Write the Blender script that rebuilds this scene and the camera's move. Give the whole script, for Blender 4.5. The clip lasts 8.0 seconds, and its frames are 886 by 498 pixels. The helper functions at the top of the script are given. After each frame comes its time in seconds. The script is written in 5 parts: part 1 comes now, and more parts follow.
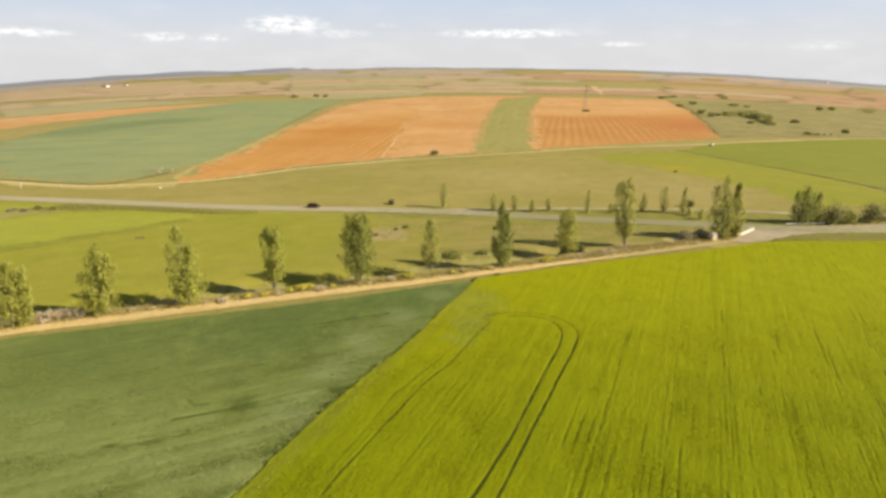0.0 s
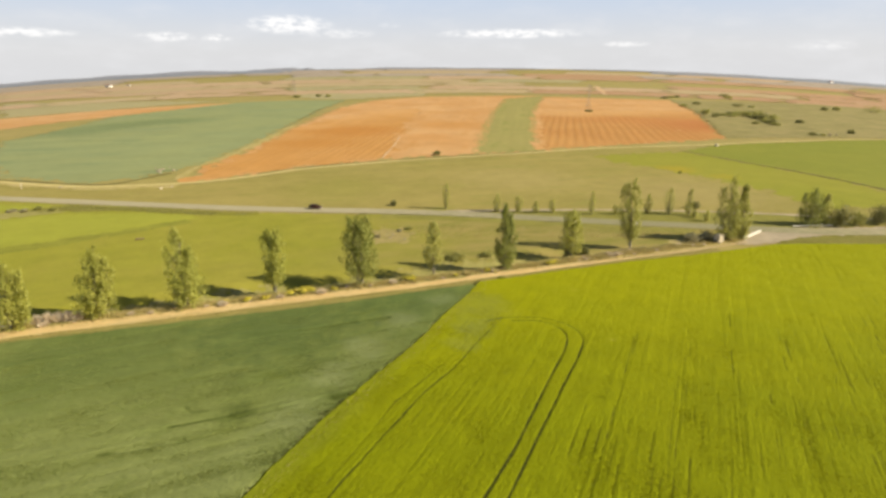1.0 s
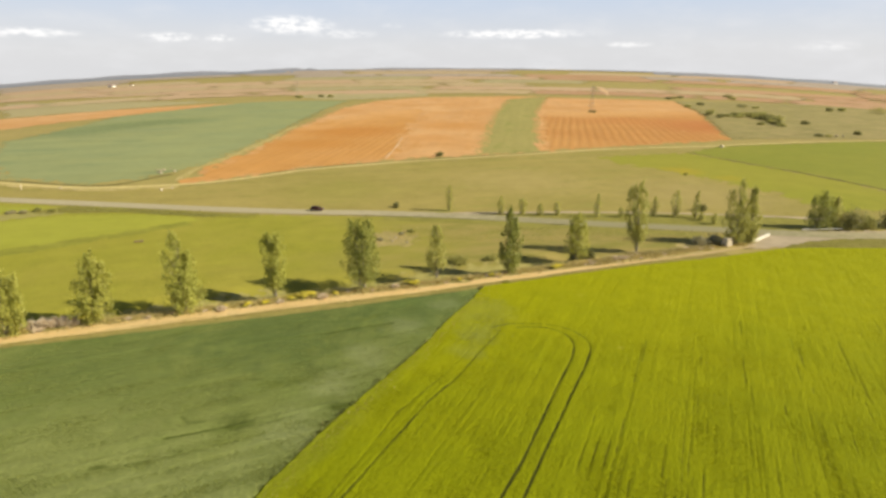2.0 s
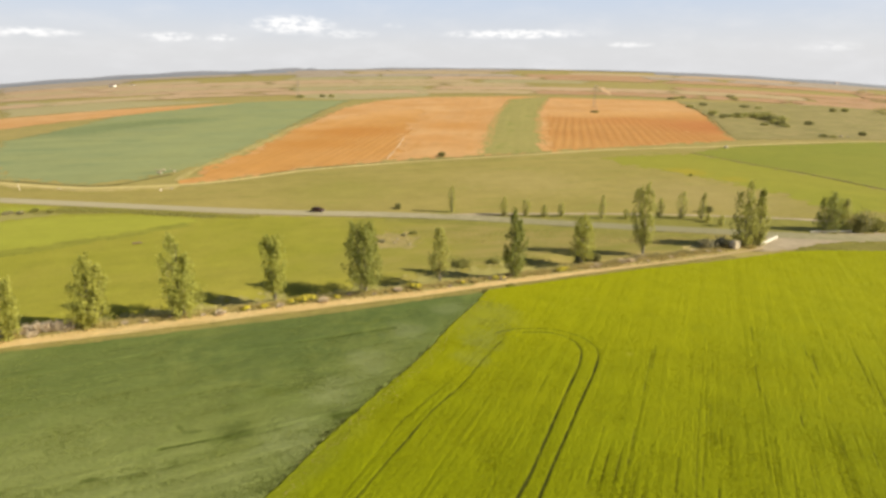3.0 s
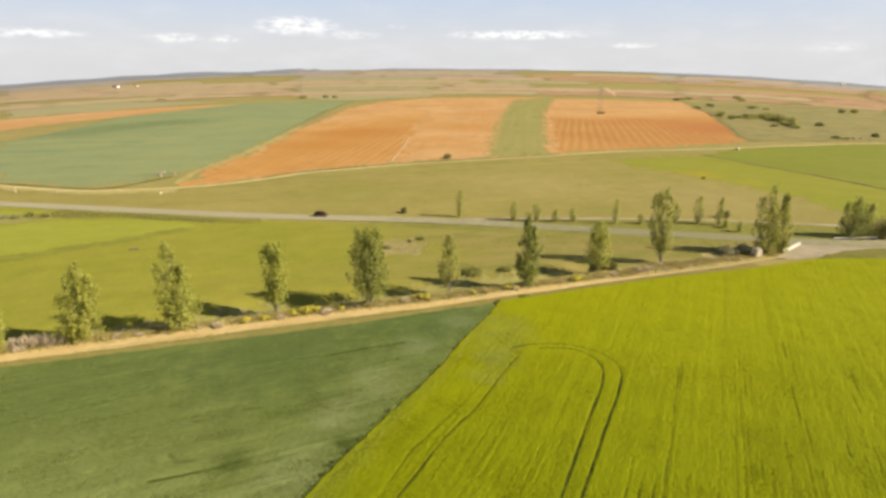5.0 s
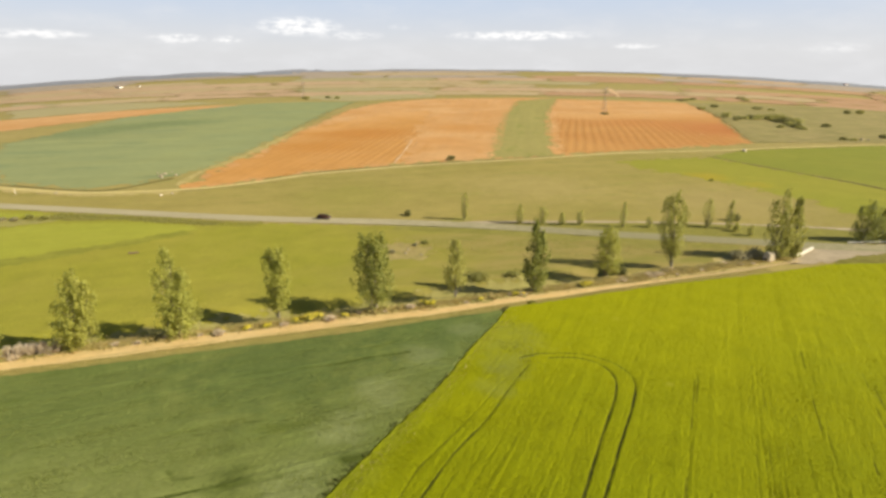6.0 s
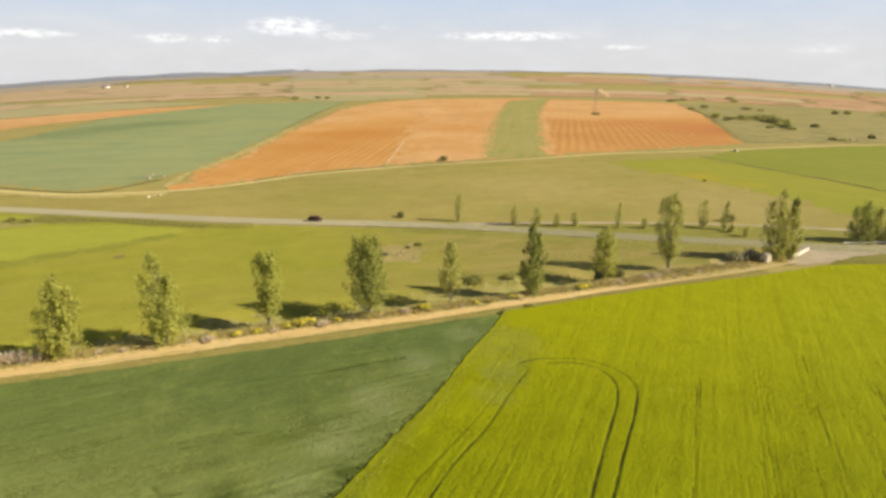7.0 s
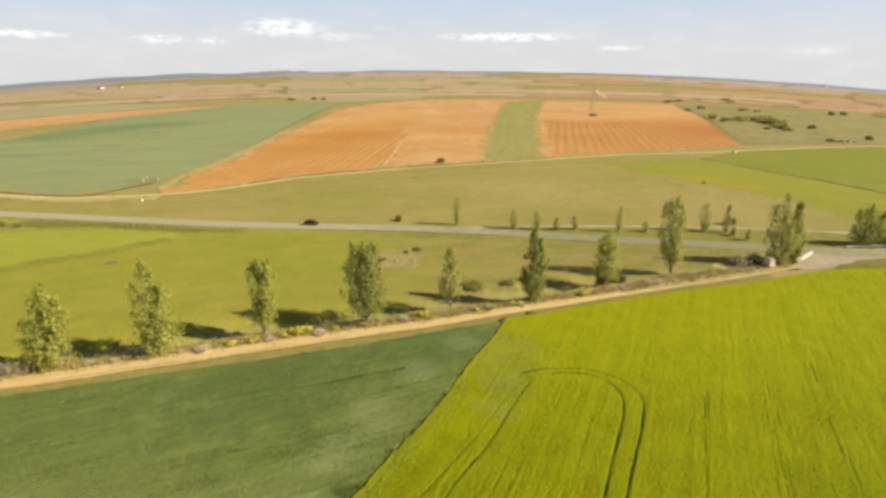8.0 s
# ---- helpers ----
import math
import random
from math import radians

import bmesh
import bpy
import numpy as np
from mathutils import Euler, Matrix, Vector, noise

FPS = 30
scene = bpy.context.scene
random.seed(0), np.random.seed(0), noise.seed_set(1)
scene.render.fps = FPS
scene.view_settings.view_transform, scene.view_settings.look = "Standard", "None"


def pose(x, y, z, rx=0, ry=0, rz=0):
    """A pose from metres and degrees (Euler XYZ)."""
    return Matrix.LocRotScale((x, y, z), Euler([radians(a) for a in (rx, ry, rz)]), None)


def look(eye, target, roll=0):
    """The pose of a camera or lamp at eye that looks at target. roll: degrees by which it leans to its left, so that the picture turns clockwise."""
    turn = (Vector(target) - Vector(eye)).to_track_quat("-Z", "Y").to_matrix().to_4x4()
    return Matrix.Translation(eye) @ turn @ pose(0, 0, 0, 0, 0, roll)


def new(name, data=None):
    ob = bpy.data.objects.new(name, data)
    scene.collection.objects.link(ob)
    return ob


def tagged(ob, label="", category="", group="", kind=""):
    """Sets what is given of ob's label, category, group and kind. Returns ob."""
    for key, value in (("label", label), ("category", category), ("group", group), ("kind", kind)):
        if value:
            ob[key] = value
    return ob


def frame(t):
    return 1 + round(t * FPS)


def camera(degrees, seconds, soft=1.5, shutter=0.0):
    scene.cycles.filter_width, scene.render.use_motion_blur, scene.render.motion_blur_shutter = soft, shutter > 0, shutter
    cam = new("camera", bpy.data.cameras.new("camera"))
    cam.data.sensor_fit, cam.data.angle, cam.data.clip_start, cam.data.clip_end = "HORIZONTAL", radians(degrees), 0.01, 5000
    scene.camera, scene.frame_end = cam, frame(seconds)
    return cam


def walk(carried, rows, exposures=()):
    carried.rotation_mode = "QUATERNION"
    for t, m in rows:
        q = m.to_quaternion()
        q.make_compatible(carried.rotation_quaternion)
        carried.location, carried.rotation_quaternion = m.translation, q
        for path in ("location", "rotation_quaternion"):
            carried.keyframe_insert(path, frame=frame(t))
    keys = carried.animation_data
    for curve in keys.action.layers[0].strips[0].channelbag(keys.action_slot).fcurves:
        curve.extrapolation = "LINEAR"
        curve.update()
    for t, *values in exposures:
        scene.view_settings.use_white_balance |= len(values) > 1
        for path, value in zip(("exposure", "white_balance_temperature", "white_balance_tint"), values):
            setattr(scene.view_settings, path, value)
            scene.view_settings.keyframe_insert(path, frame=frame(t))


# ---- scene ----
cam = camera(78.0, 8.0, soft=3.0)
PATH = [
    (0, (-0.323, 0.082, 45.068), (-0.319, 1.976, 44.426), -0.0),
    (0.5, (-0.347, 1.089, 45.022), (-0.346, 2.983, 44.38), -0.0),
    (1, (-0.43, 1.879, 45.043), (-0.434, 3.773, 44.401), -0.0),
    (1.5, (-0.507, 3.103, 45.04), (-0.517, 4.998, 44.399), -0.0),
    (3, (-1.245, 6.655, 44.813), (-1.26, 8.55, 44.172), 0.1),
    (3.5, (-1.469, 8.123, 44.539), (-1.488, 10.018, 43.898), 0.1),
    (4, (-1.776, 9.493, 44.377), (-1.796, 11.388, 43.736), 0.1),
    (4.5, (-2.274, 10.983, 44.415), (-2.295, 12.878, 43.776), 0.1),
    (6, (-3.596, 15.37, 44.425), (-3.628, 17.265, 43.789), 0.1),
    (6.5, (-4.092, 16.521, 44.168), (-4.107, 18.418, 43.534), 0.2),
    (7, (-4.421, 17.61, 44.153), (-4.42, 19.507, 43.518), 0.2),
    (7.5, (-4.667, 18.895, 44.249), (-4.655, 20.792, 43.616), 0.2),
    (8, (-4.998, 20.105, 44.362), (-4.984, 22.002, 43.73), 0.2),
]
walk(cam, [(t, look(eye, target, roll)) for t, eye, target, roll in PATH], exposures=[(0.0, 0.58)])

# ---- sky and sun ----
SUN_ELEVATION = 32.0
SUN_BEARING = 99.0  # degrees clockwise from +y


def node(tree, kind, **values):
    made = tree.nodes.new("ShaderNode" + kind)
    for key, value in values.items():
        if key in ("operation", "blend_type", "data_type", "sky_type", "sun_disc", "noise_dimensions", "wave_type", "bands_direction",
                   "sun_elevation", "sun_rotation", "altitude", "air_density", "dust_density", "ozone_density", "use_clamp", "interpolation_type", "feature"):
            setattr(made, key, value)
        else:
            made.inputs[int(key[1:]) if key[0] == "_" else key.replace("_", " ")].default_value = value
    return made


def calc(tree, operation, a, b=0.0, c=0.0):
    """One math node; a, b and c are numbers or sockets."""
    made = tree.nodes.new("ShaderNodeMath")
    made.operation = operation
    for n, value in enumerate((a, b, c)):
        if isinstance(value, (int, float)):
            made.inputs[n].default_value = value
        else:
            tree.links.new(value, made.inputs[n])
    return made.outputs[0]


def blend(tree, factor, a, b, mode="MIX"):
    made = tree.nodes.new("ShaderNodeMix")
    made.data_type, made.blend_type = "RGBA", mode
    for n, value in ((0, factor), (6, a), (7, b)):
        if isinstance(value, (int, float)):
            made.inputs[n].default_value = value
        elif isinstance(value, tuple):
            made.inputs[n].default_value = (*value, 1)
        else:
            tree.links.new(value, made.inputs[n])
    return made.outputs[2]


def soft_step(tree, value, low, high):
    made = tree.nodes.new("ShaderNodeMapRange")
    made.interpolation_type = "SMOOTHSTEP"
    made.inputs[1].default_value, made.inputs[2].default_value = low, high
    tree.links.new(value, made.inputs[0])
    return made.outputs[0]


def build_sky():
    world = bpy.data.worlds.new("sky")
    scene.world = world
    world.use_nodes = True
    tree = world.node_tree
    tree.nodes.clear()
    sky = node(tree, "TexSky", sky_type="NISHITA", sun_disc=False, sun_elevation=radians(SUN_ELEVATION), sun_rotation=radians(SUN_BEARING),
               altitude=800.0, air_density=1.0, dust_density=1.2, ozone_density=1.0)
    coords = tree.nodes.new("ShaderNodeTexCoord")
    parts = tree.nodes.new("ShaderNodeSeparateXYZ")
    tree.links.new(coords.outputs["Generated"], parts.inputs[0])
    bearing = calc(tree, "MULTIPLY", calc(tree, "ARCTAN2", parts.outputs[0], parts.outputs[1]), 57.2958)
    rise = calc(tree, "MULTIPLY", calc(tree, "ARCSINE", parts.outputs[2]), 57.2958)
    # fair-weather clouds low over the horizon: bearing, rise, half width, half height, thickness
    clouds = [(-14.7, 3.45, 4.6, 1.0, 1.0), (-10.2, 2.75, 4.2, 0.6, 0.5), (6.6, 2.75, 8.2, 0.55, 0.95), (-25.4, 2.25, 2.8, 0.55, 0.7),
              (-21.2, 2.2, 1.6, 0.45, 0.7), (-35.6, 2.35, 4.4, 0.5, 0.75), (17.2, 1.75, 2.6, 0.35, 0.6), (33.0, 1.4, 3.0, 0.5, 0.4),
              (-5.2, 3.5, 1.4, 0.3, 0.4), (48.0, 3.0, 7.0, 0.9, 0.8), (-62.0, 4.0, 9.0, 1.0, 0.8), (140.0, 5.0, 14.0, 1.4, 0.8), (-130.0, 6.0, 12.0, 1.5, 0.8)]
    place = tree.nodes.new("ShaderNodeCombineXYZ")
    tree.links.new(bearing, place.inputs[0])
    tree.links.new(calc(tree, "MULTIPLY", rise, 3.0), place.inputs[1])
    puffs = node(tree, "TexNoise", Scale=0.9, Detail=7.0, Roughness=0.66)
    wisps = node(tree, "TexNoise", Scale=0.16, Detail=5.0, Roughness=0.6)
    tree.links.new(place.outputs[0], puffs.inputs["Vector"])
    tree.links.new(place.outputs[0], wisps.inputs["Vector"])
    cover = None
    for a, e, wide, high, thick in clouds:
        dx = calc(tree, "DIVIDE", calc(tree, "SUBTRACT", bearing, a), wide)
        dy = calc(tree, "DIVIDE", calc(tree, "SUBTRACT", rise, e), high)
        near = calc(tree, "SUBTRACT", 1.0, calc(tree, "ADD", calc(tree, "MULTIPLY", dx, dx), calc(tree, "MULTIPLY", dy, dy)))
        near = calc(tree, "MULTIPLY", calc(tree, "MAXIMUM", near, 0.0), thick)
        cover = near if cover is None else calc(tree, "MAXIMUM", cover, near)
    lumps = calc(tree, "MULTIPLY", cover, soft_step(tree, puffs.outputs[0], 0.3, 0.64))
    cloud = soft_step(tree, lumps, 0.0, 0.8)
    veil = calc(tree, "MULTIPLY", soft_step(tree, wisps.outputs[0], 0.42, 0.75), soft_step(tree, rise, 9.0, 1.0))
    low_air = blend(tree, soft_step(tree, rise, 1.0, 7.5), (5.34, 5.34, 5.46), (4.2, 4.9, 6.0))
    upper = blend(tree, 1.0, sky.outputs[0], (0.58, 0.58, 0.58), "MULTIPLY")
    colour = blend(tree, calc(tree, "MULTIPLY", soft_step(tree, rise, 24.0, 7.0), 0.92), upper, low_air)
    colour = blend(tree, calc(tree, "MULTIPLY", veil, 0.45), colour, (5.9, 5.9, 6.0))
    colour = blend(tree, calc(tree, "MULTIPLY", cloud, 0.85), colour, (7.7, 7.6, 7.5))
    back = node(tree, "Background", Strength=0.096)
    out = tree.nodes.new("ShaderNodeOutputWorld")
    tree.links.new(colour, back.inputs[0])
    tree.links.new(back.outputs[0], out.inputs[0])


def build_sun():
    lamp = bpy.data.lights.new("sun", "SUN")
    lamp.energy, lamp.angle, lamp.color = 5.0, radians(0.55), (1.0, 0.925, 0.71)
    ob = new("sun", lamp)
    e, b = radians(SUN_ELEVATION), radians(SUN_BEARING)
    at = Vector((math.sin(b) * math.cos(e), math.cos(b) * math.cos(e), math.sin(e))) * 300
    ob.matrix_world = look(at, (0, 0, 0))


build_sky()
build_sun()


# ---- materials ----
def blank(name):
    mat = bpy.data.materials.new(name)
    mat.use_nodes = True
    tree = mat.node_tree
    return mat, tree, tree.nodes["Principled BSDF"]


def turned(tree, degrees, across, along):
    """World metres turned so that y runs along a bearing, then divided by the two lengths."""
    coords = tree.nodes.new("ShaderNodeTexCoord")
    turn, size = tree.nodes.new("ShaderNodeMapping"), tree.nodes.new("ShaderNodeMapping")
    turn.inputs["Rotation"].default_value = (0, 0, radians(degrees))
    size.inputs["Scale"].default_value = (1 / across, 1 / along, 1)
    tree.links.new(coords.outputs["Object"], turn.inputs[0])
    tree.links.new(turn.outputs[0], size.inputs[0])
    return size.outputs[0]


def noise_of(tree, vector, scale=1.0, detail=3.0, rough=0.55):
    made = node(tree, "TexNoise", Scale=scale, Detail=detail, Roughness=rough)
    tree.links.new(vector, made.inputs["Vector"])
    return made.outputs[0]


def land(name, base, other, bearing=0.0, across=3.0, along=60.0, streak=0.5, patch=40.0, patches=0.5, grain=0.6, grains=0.35, bump=0.35, third=None,
         rows=0.0, row_depth=0.0, row_colour=None, sharp=0.0, band=None, fray=2.5, pressed_shade=None, far_tint=None, weeds=(), rows_at=None):
    """A field's surface: broad patches, streaks along a bearing, fine grain with relief, and rows where it was worked in rows."""
    mat, tree, shader = blank(name)
    plain = turned(tree, 0, 1, 1)
    big = soft_step(tree, noise_of(tree, plain, 1 / patch, 4.0, 0.6), 0.32, 0.68)
    lines = soft_step(tree, noise_of(tree, turned(tree, bearing, across, along), 1.0, 3.0, 0.6), 0.3 + 0.22 * sharp, 0.7)
    if sharp:
        lines = calc(tree, "MULTIPLY", lines, soft_step(tree, noise_of(tree, turned(tree, bearing, 3.0, 22.0), 1.0, 3.0, 0.6), 0.35, 0.62))
    fine = noise_of(tree, plain, 1 / grain, 4.0, 0.7)
    mid = noise_of(tree, plain, 1 / (grain * 7), 3.0, 0.6)
    colour = blend(tree, calc(tree, "MULTIPLY", big, patches), base, other)
    dark = tuple(c * 0.62 for c in base)
    amount = streak
    if far_tint:
        ahead = tree.nodes.new("ShaderNodeSeparateXYZ")
        tree.links.new(plain, ahead.inputs[0])
        amount = calc(tree, "MULTIPLY", soft_step(tree, ahead.outputs[1], far_tint[1], far_tint[0] + 8), streak)
        amount = calc(tree, "ADD", amount, streak * 0.22)
    colour = blend(tree, calc(tree, "MULTIPLY", lines, amount), colour, dark)
    if third:
        spots = soft_step(tree, noise_of(tree, turned(tree, bearing, patch * 0.16, patch * 0.55), 1.0, 4.0, 0.62), 0.54, 0.7)
        colour = blend(tree, calc(tree, "MULTIPLY", spots, 0.7), colour, third)
    if band:  # a paler or weedier strip beside a field edge: bearing, middle, half width, colour, amount
        split = tree.nodes.new("ShaderNodeSeparateXYZ")
        tree.links.new(turned(tree, band[0], 1, 1), split.inputs[0])
        off = calc(tree, "ABSOLUTE", calc(tree, "SUBTRACT", split.outputs[0], band[1]))
        off = calc(tree, "ADD", off, calc(tree, "MULTIPLY", calc(tree, "SUBTRACT", noise_of(tree, plain, 0.14, 4.0, 0.65), 0.5), band[2] * 2.2))
        colour = blend(tree, calc(tree, "MULTIPLY", soft_step(tree, off, band[2], band[2] * 0.25), band[4]), colour, band[3])
    for x, y, wide, tint, amount in weeds:  # thin places with weeds: place, radius, colour, amount
        gap = node(tree, "VectorMath", operation="DISTANCE", _1=(x, y, 0.0))
        tree.links.new(plain, gap.inputs[0])
        off = calc(tree, "ADD", gap.outputs["Value"], calc(tree, "MULTIPLY", calc(tree, "SUBTRACT", noise_of(tree, plain, 0.3, 5.0, 0.7), 0.5), wide * 1.8))
        colour = blend(tree, calc(tree, "MULTIPLY", soft_step(tree, off, wide, wide * 0.2), amount), colour, tint)
    if far_tint:  # tinted towards one side of the field: from y, to y, colour
        split = tree.nodes.new("ShaderNodeSeparateXYZ")
        tree.links.new(plain, split.inputs[0])
        wander = calc(tree, "MULTIPLY", calc(tree, "SUBTRACT", noise_of(tree, plain, 0.06, 4.0, 0.6), 0.5), 50.0)
        colour = blend(tree, calc(tree, "MULTIPLY", soft_step(tree, calc(tree, "ADD", split.outputs[1], wander), far_tint[0], far_tint[1]), 0.8), colour, far_tint[2])
    if pressed_shade:  # crop flattened under wheels or by wind, darkened for the shade between stems
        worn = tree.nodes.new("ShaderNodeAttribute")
        worn.attribute_name = "pressed_shade"
        colour = blend(tree, soft_step(tree, calc(tree, "ADD", worn.outputs["Fac"], calc(tree, "MULTIPLY", calc(tree, "SUBTRACT", mid, 0.5), 0.5)), 0.2, 0.85), colour, pressed_shade)
    height = fine
    if rows:
        wave = node(tree, "TexWave", wave_type="BANDS", bands_direction="X", Scale=math.pi / 10, Distortion=2.2, Detail=2.0)
        wave.inputs["Detail Scale"].default_value = 0.5
        tree.links.new(turned(tree, bearing, rows / 2, rows / 2 * 2.5), wave.inputs["Vector"])
        ridge = calc(tree, "MULTIPLY", wave.outputs["Fac"], soft_step(tree, mid, 0.2, 0.6))
        if rows_at:  # where the plough's rows still show: x, y, radius
            gap = node(tree, "VectorMath", operation="DISTANCE", _1=(rows_at[0], rows_at[1], 0.0))
            tree.links.new(plain, gap.inputs[0])
            off = calc(tree, "ADD", gap.outputs["Value"], calc(tree, "MULTIPLY", calc(tree, "SUBTRACT", noise_of(tree, plain, 0.02, 3.0, 0.6), 0.5), rows_at[2]))
            ridge = calc(tree, "MULTIPLY", ridge, calc(tree, "ADD", calc(tree, "MULTIPLY", soft_step(tree, off, rows_at[2], rows_at[2] * 0.4), 0.85), 0.15))
        colour = blend(tree, calc(tree, "MULTIPLY", ridge, row_depth), colour, row_colour or dark)
        height = calc(tree, "ADD", height, ridge)
    speck = calc(tree, "MULTIPLY", calc(tree, "ADD", calc(tree, "SUBTRACT", fine, 0.5), calc(tree, "MULTIPLY", calc(tree, "SUBTRACT", mid, 0.5), 0.8)), grains * 2)
    bright = tree.nodes.new("ShaderNodeHueSaturation")
    tree.links.new(colour, bright.inputs["Color"])
    tree.links.new(calc(tree, "ADD", speck, 1.0), bright.inputs["Value"])
    relief = node(tree, "Bump", Strength=bump, Distance=0.3)
    tree.links.new(height, relief.inputs["Height"])
    tree.links.new(bright.outputs[0], shader.inputs["Base Color"])
    tree.links.new(relief.outputs[0], shader.inputs["Normal"])
    fade = tree.nodes.new("ShaderNodeAttribute")
    fade.attribute_name = "fade"
    ragged = calc(tree, "MULTIPLY", calc(tree, "SUBTRACT", noise_of(tree, plain, 1 / fray, 2.0, 0.5), 0.5), 14.0)
    ragged = calc(tree, "MULTIPLY", ragged, calc(tree, "MULTIPLY", fade.outputs["Fac"], calc(tree, "SUBTRACT", 1.0, fade.outputs["Fac"])))
    tree.links.new(soft_step(tree, calc(tree, "ADD", fade.outputs["Fac"], ragged), 0.53, 0.47), shader.inputs["Alpha"])
    shader.inputs["Roughness"].default_value = 0.95
    shader.inputs["Specular IOR Level"].default_value = 0.08
    return mat


def leafy(name, base, other, clear=0.35):
    """Leaves: colour varies from leaf to leaf, and some light passes through."""
    mat, tree, shader = blank(name)
    info = tree.nodes.new("ShaderNodeNewGeometry")
    ramp = soft_step(tree, info.outputs["Random Per Island"], 0.0, 1.0)
    plain = turned(tree, 0, 1, 1)
    clumps = soft_step(tree, noise_of(tree, plain, 0.9, 2.0), 0.35, 0.65)
    colour = blend(tree, calc(tree, "ADD", calc(tree, "MULTIPLY", ramp, 0.6), calc(tree, "MULTIPLY", clumps, 0.4)), base, other)
    tree.links.new(colour, shader.inputs["Base Color"])
    shader.inputs["Roughness"].default_value = 0.55
    shader.inputs["Specular IOR Level"].default_value = 0.25
    thin = tree.nodes.new("ShaderNodeBsdfTranslucent")
    tree.links.new(colour, thin.inputs[0])
    mixed = node(tree, "MixShader", _0=clear)
    tree.links.new(shader.outputs[0], mixed.inputs[1])
    tree.links.new(thin.outputs[0], mixed.inputs[2])
    tree.links.new(mixed.outputs[0], tree.nodes["Material Output"].inputs["Surface"])
    return mat


def hard(name, base, other, size=0.5, rough=0.8, bump=0.3, metal=0.0, gloss=0.5):
    mat, tree, shader = blank(name)
    plain = turned(tree, 0, 1, 1)
    a = soft_step(tree, noise_of(tree, plain, 1 / size, 5.0, 0.65), 0.3, 0.7)
    b = soft_step(tree, noise_of(tree, plain, 0.12 / size, 3.0, 0.6), 0.35, 0.7)
    colour = blend(tree, calc(tree, "ADD", calc(tree, "MULTIPLY", a, 0.6), calc(tree, "MULTIPLY", b, 0.4)), base, other)
    relief = node(tree, "Bump", Strength=bump, Distance=size * 0.1)
    tree.links.new(a, relief.inputs["Height"])
    tree.links.new(colour, shader.inputs["Base Color"])
    tree.links.new(relief.outputs[0], shader.inputs["Normal"])
    shader.inputs["Roughness"].default_value, shader.inputs["Metallic"].default_value, shader.inputs["Specular IOR Level"].default_value = rough, metal, gloss
    return mat


def meadow_material():
    """Grazed grassland: green in the damp west, drier and browner towards the east."""
    mat = land("meadow_grass", (0.262, 0.248, 0.03), (0.305, 0.265, 0.045), 70, 5, 40, 0.18, 30, 0.8, 0.8, 0.22, 0.4)
    tree = mat.node_tree
    shader = tree.nodes["Principled BSDF"]
    old = shader.inputs["Base Color"].links[0].from_socket
    parts = tree.nodes.new("ShaderNodeSeparateXYZ")
    plain = turned(tree, 0, 1, 1)
    tree.links.new(plain, parts.inputs[0])
    wander = calc(tree, "MULTIPLY", calc(tree, "SUBTRACT", noise_of(tree, plain, 0.03, 4.0, 0.65), 0.5), 90.0)
    dry = soft_step(tree, calc(tree, "ADD", parts.outputs[0], wander), -48.0, 22.0)
    fine = noise_of(tree, plain, 1.1, 4.0, 0.7)
    brown = blend(tree, soft_step(tree, noise_of(tree, turned(tree, 78, 5.0, 16.0), 1.0, 6.0, 0.7), 0.34, 0.66), (0.33, 0.255, 0.085), (0.225, 0.205, 0.045))
    brown = blend(tree, calc(tree, "MULTIPLY", fine, 0.45), brown, (0.17, 0.15, 0.04))
    tree.links.new(blend(tree, dry, old, brown), shader.inputs["Base Color"])
    return mat


YELLOW_CROP = land("young_barley", (0.193, 0.21, 0.002), (0.21, 0.21, 0.002), 24.5, 0.22, 7, 0.42, 26, 0.45, 0.5, 0.15, 0.45, sharp=0.8, band=(25, -40.2, 3.0, (0.17, 0.187, 0.03), 0.25), pressed_shade=(0.042, 0.045, 0.006), far_tint=(54, 114, (0.272, 0.268, 0.002)), weeds=((6.5, 99, 9, (0.17, 0.19, 0.055), 0.85), (9, 101, 4, (0.15, 0.165, 0.055), 0.7), (5, 90, 5.5, (0.165, 0.185, 0.055), 0.7), (2.5, 83.5, 4, (0.165, 0.185, 0.05), 0.5), (19, 104.6, 1.1, (0.40, 0.38, 0.07), 0.7), (22.6, 105.4, 1.3, (0.40, 0.38, 0.07), 0.7), (26.5, 106.6, 1.2, (0.40, 0.38, 0.07), 0.7), (28.3, 84.8, 1.0, (0.37, 0.35, 0.06), 0.7), (30.2, 84.3, 0.7, (0.10, 0.10, 0.01), 0.7), (32.3, 85.7, 0.8, (0.12, 0.115, 0.01), 0.7), (18, 102.5, 1.0, (0.11, 0.115, 0.015), 0.6)))
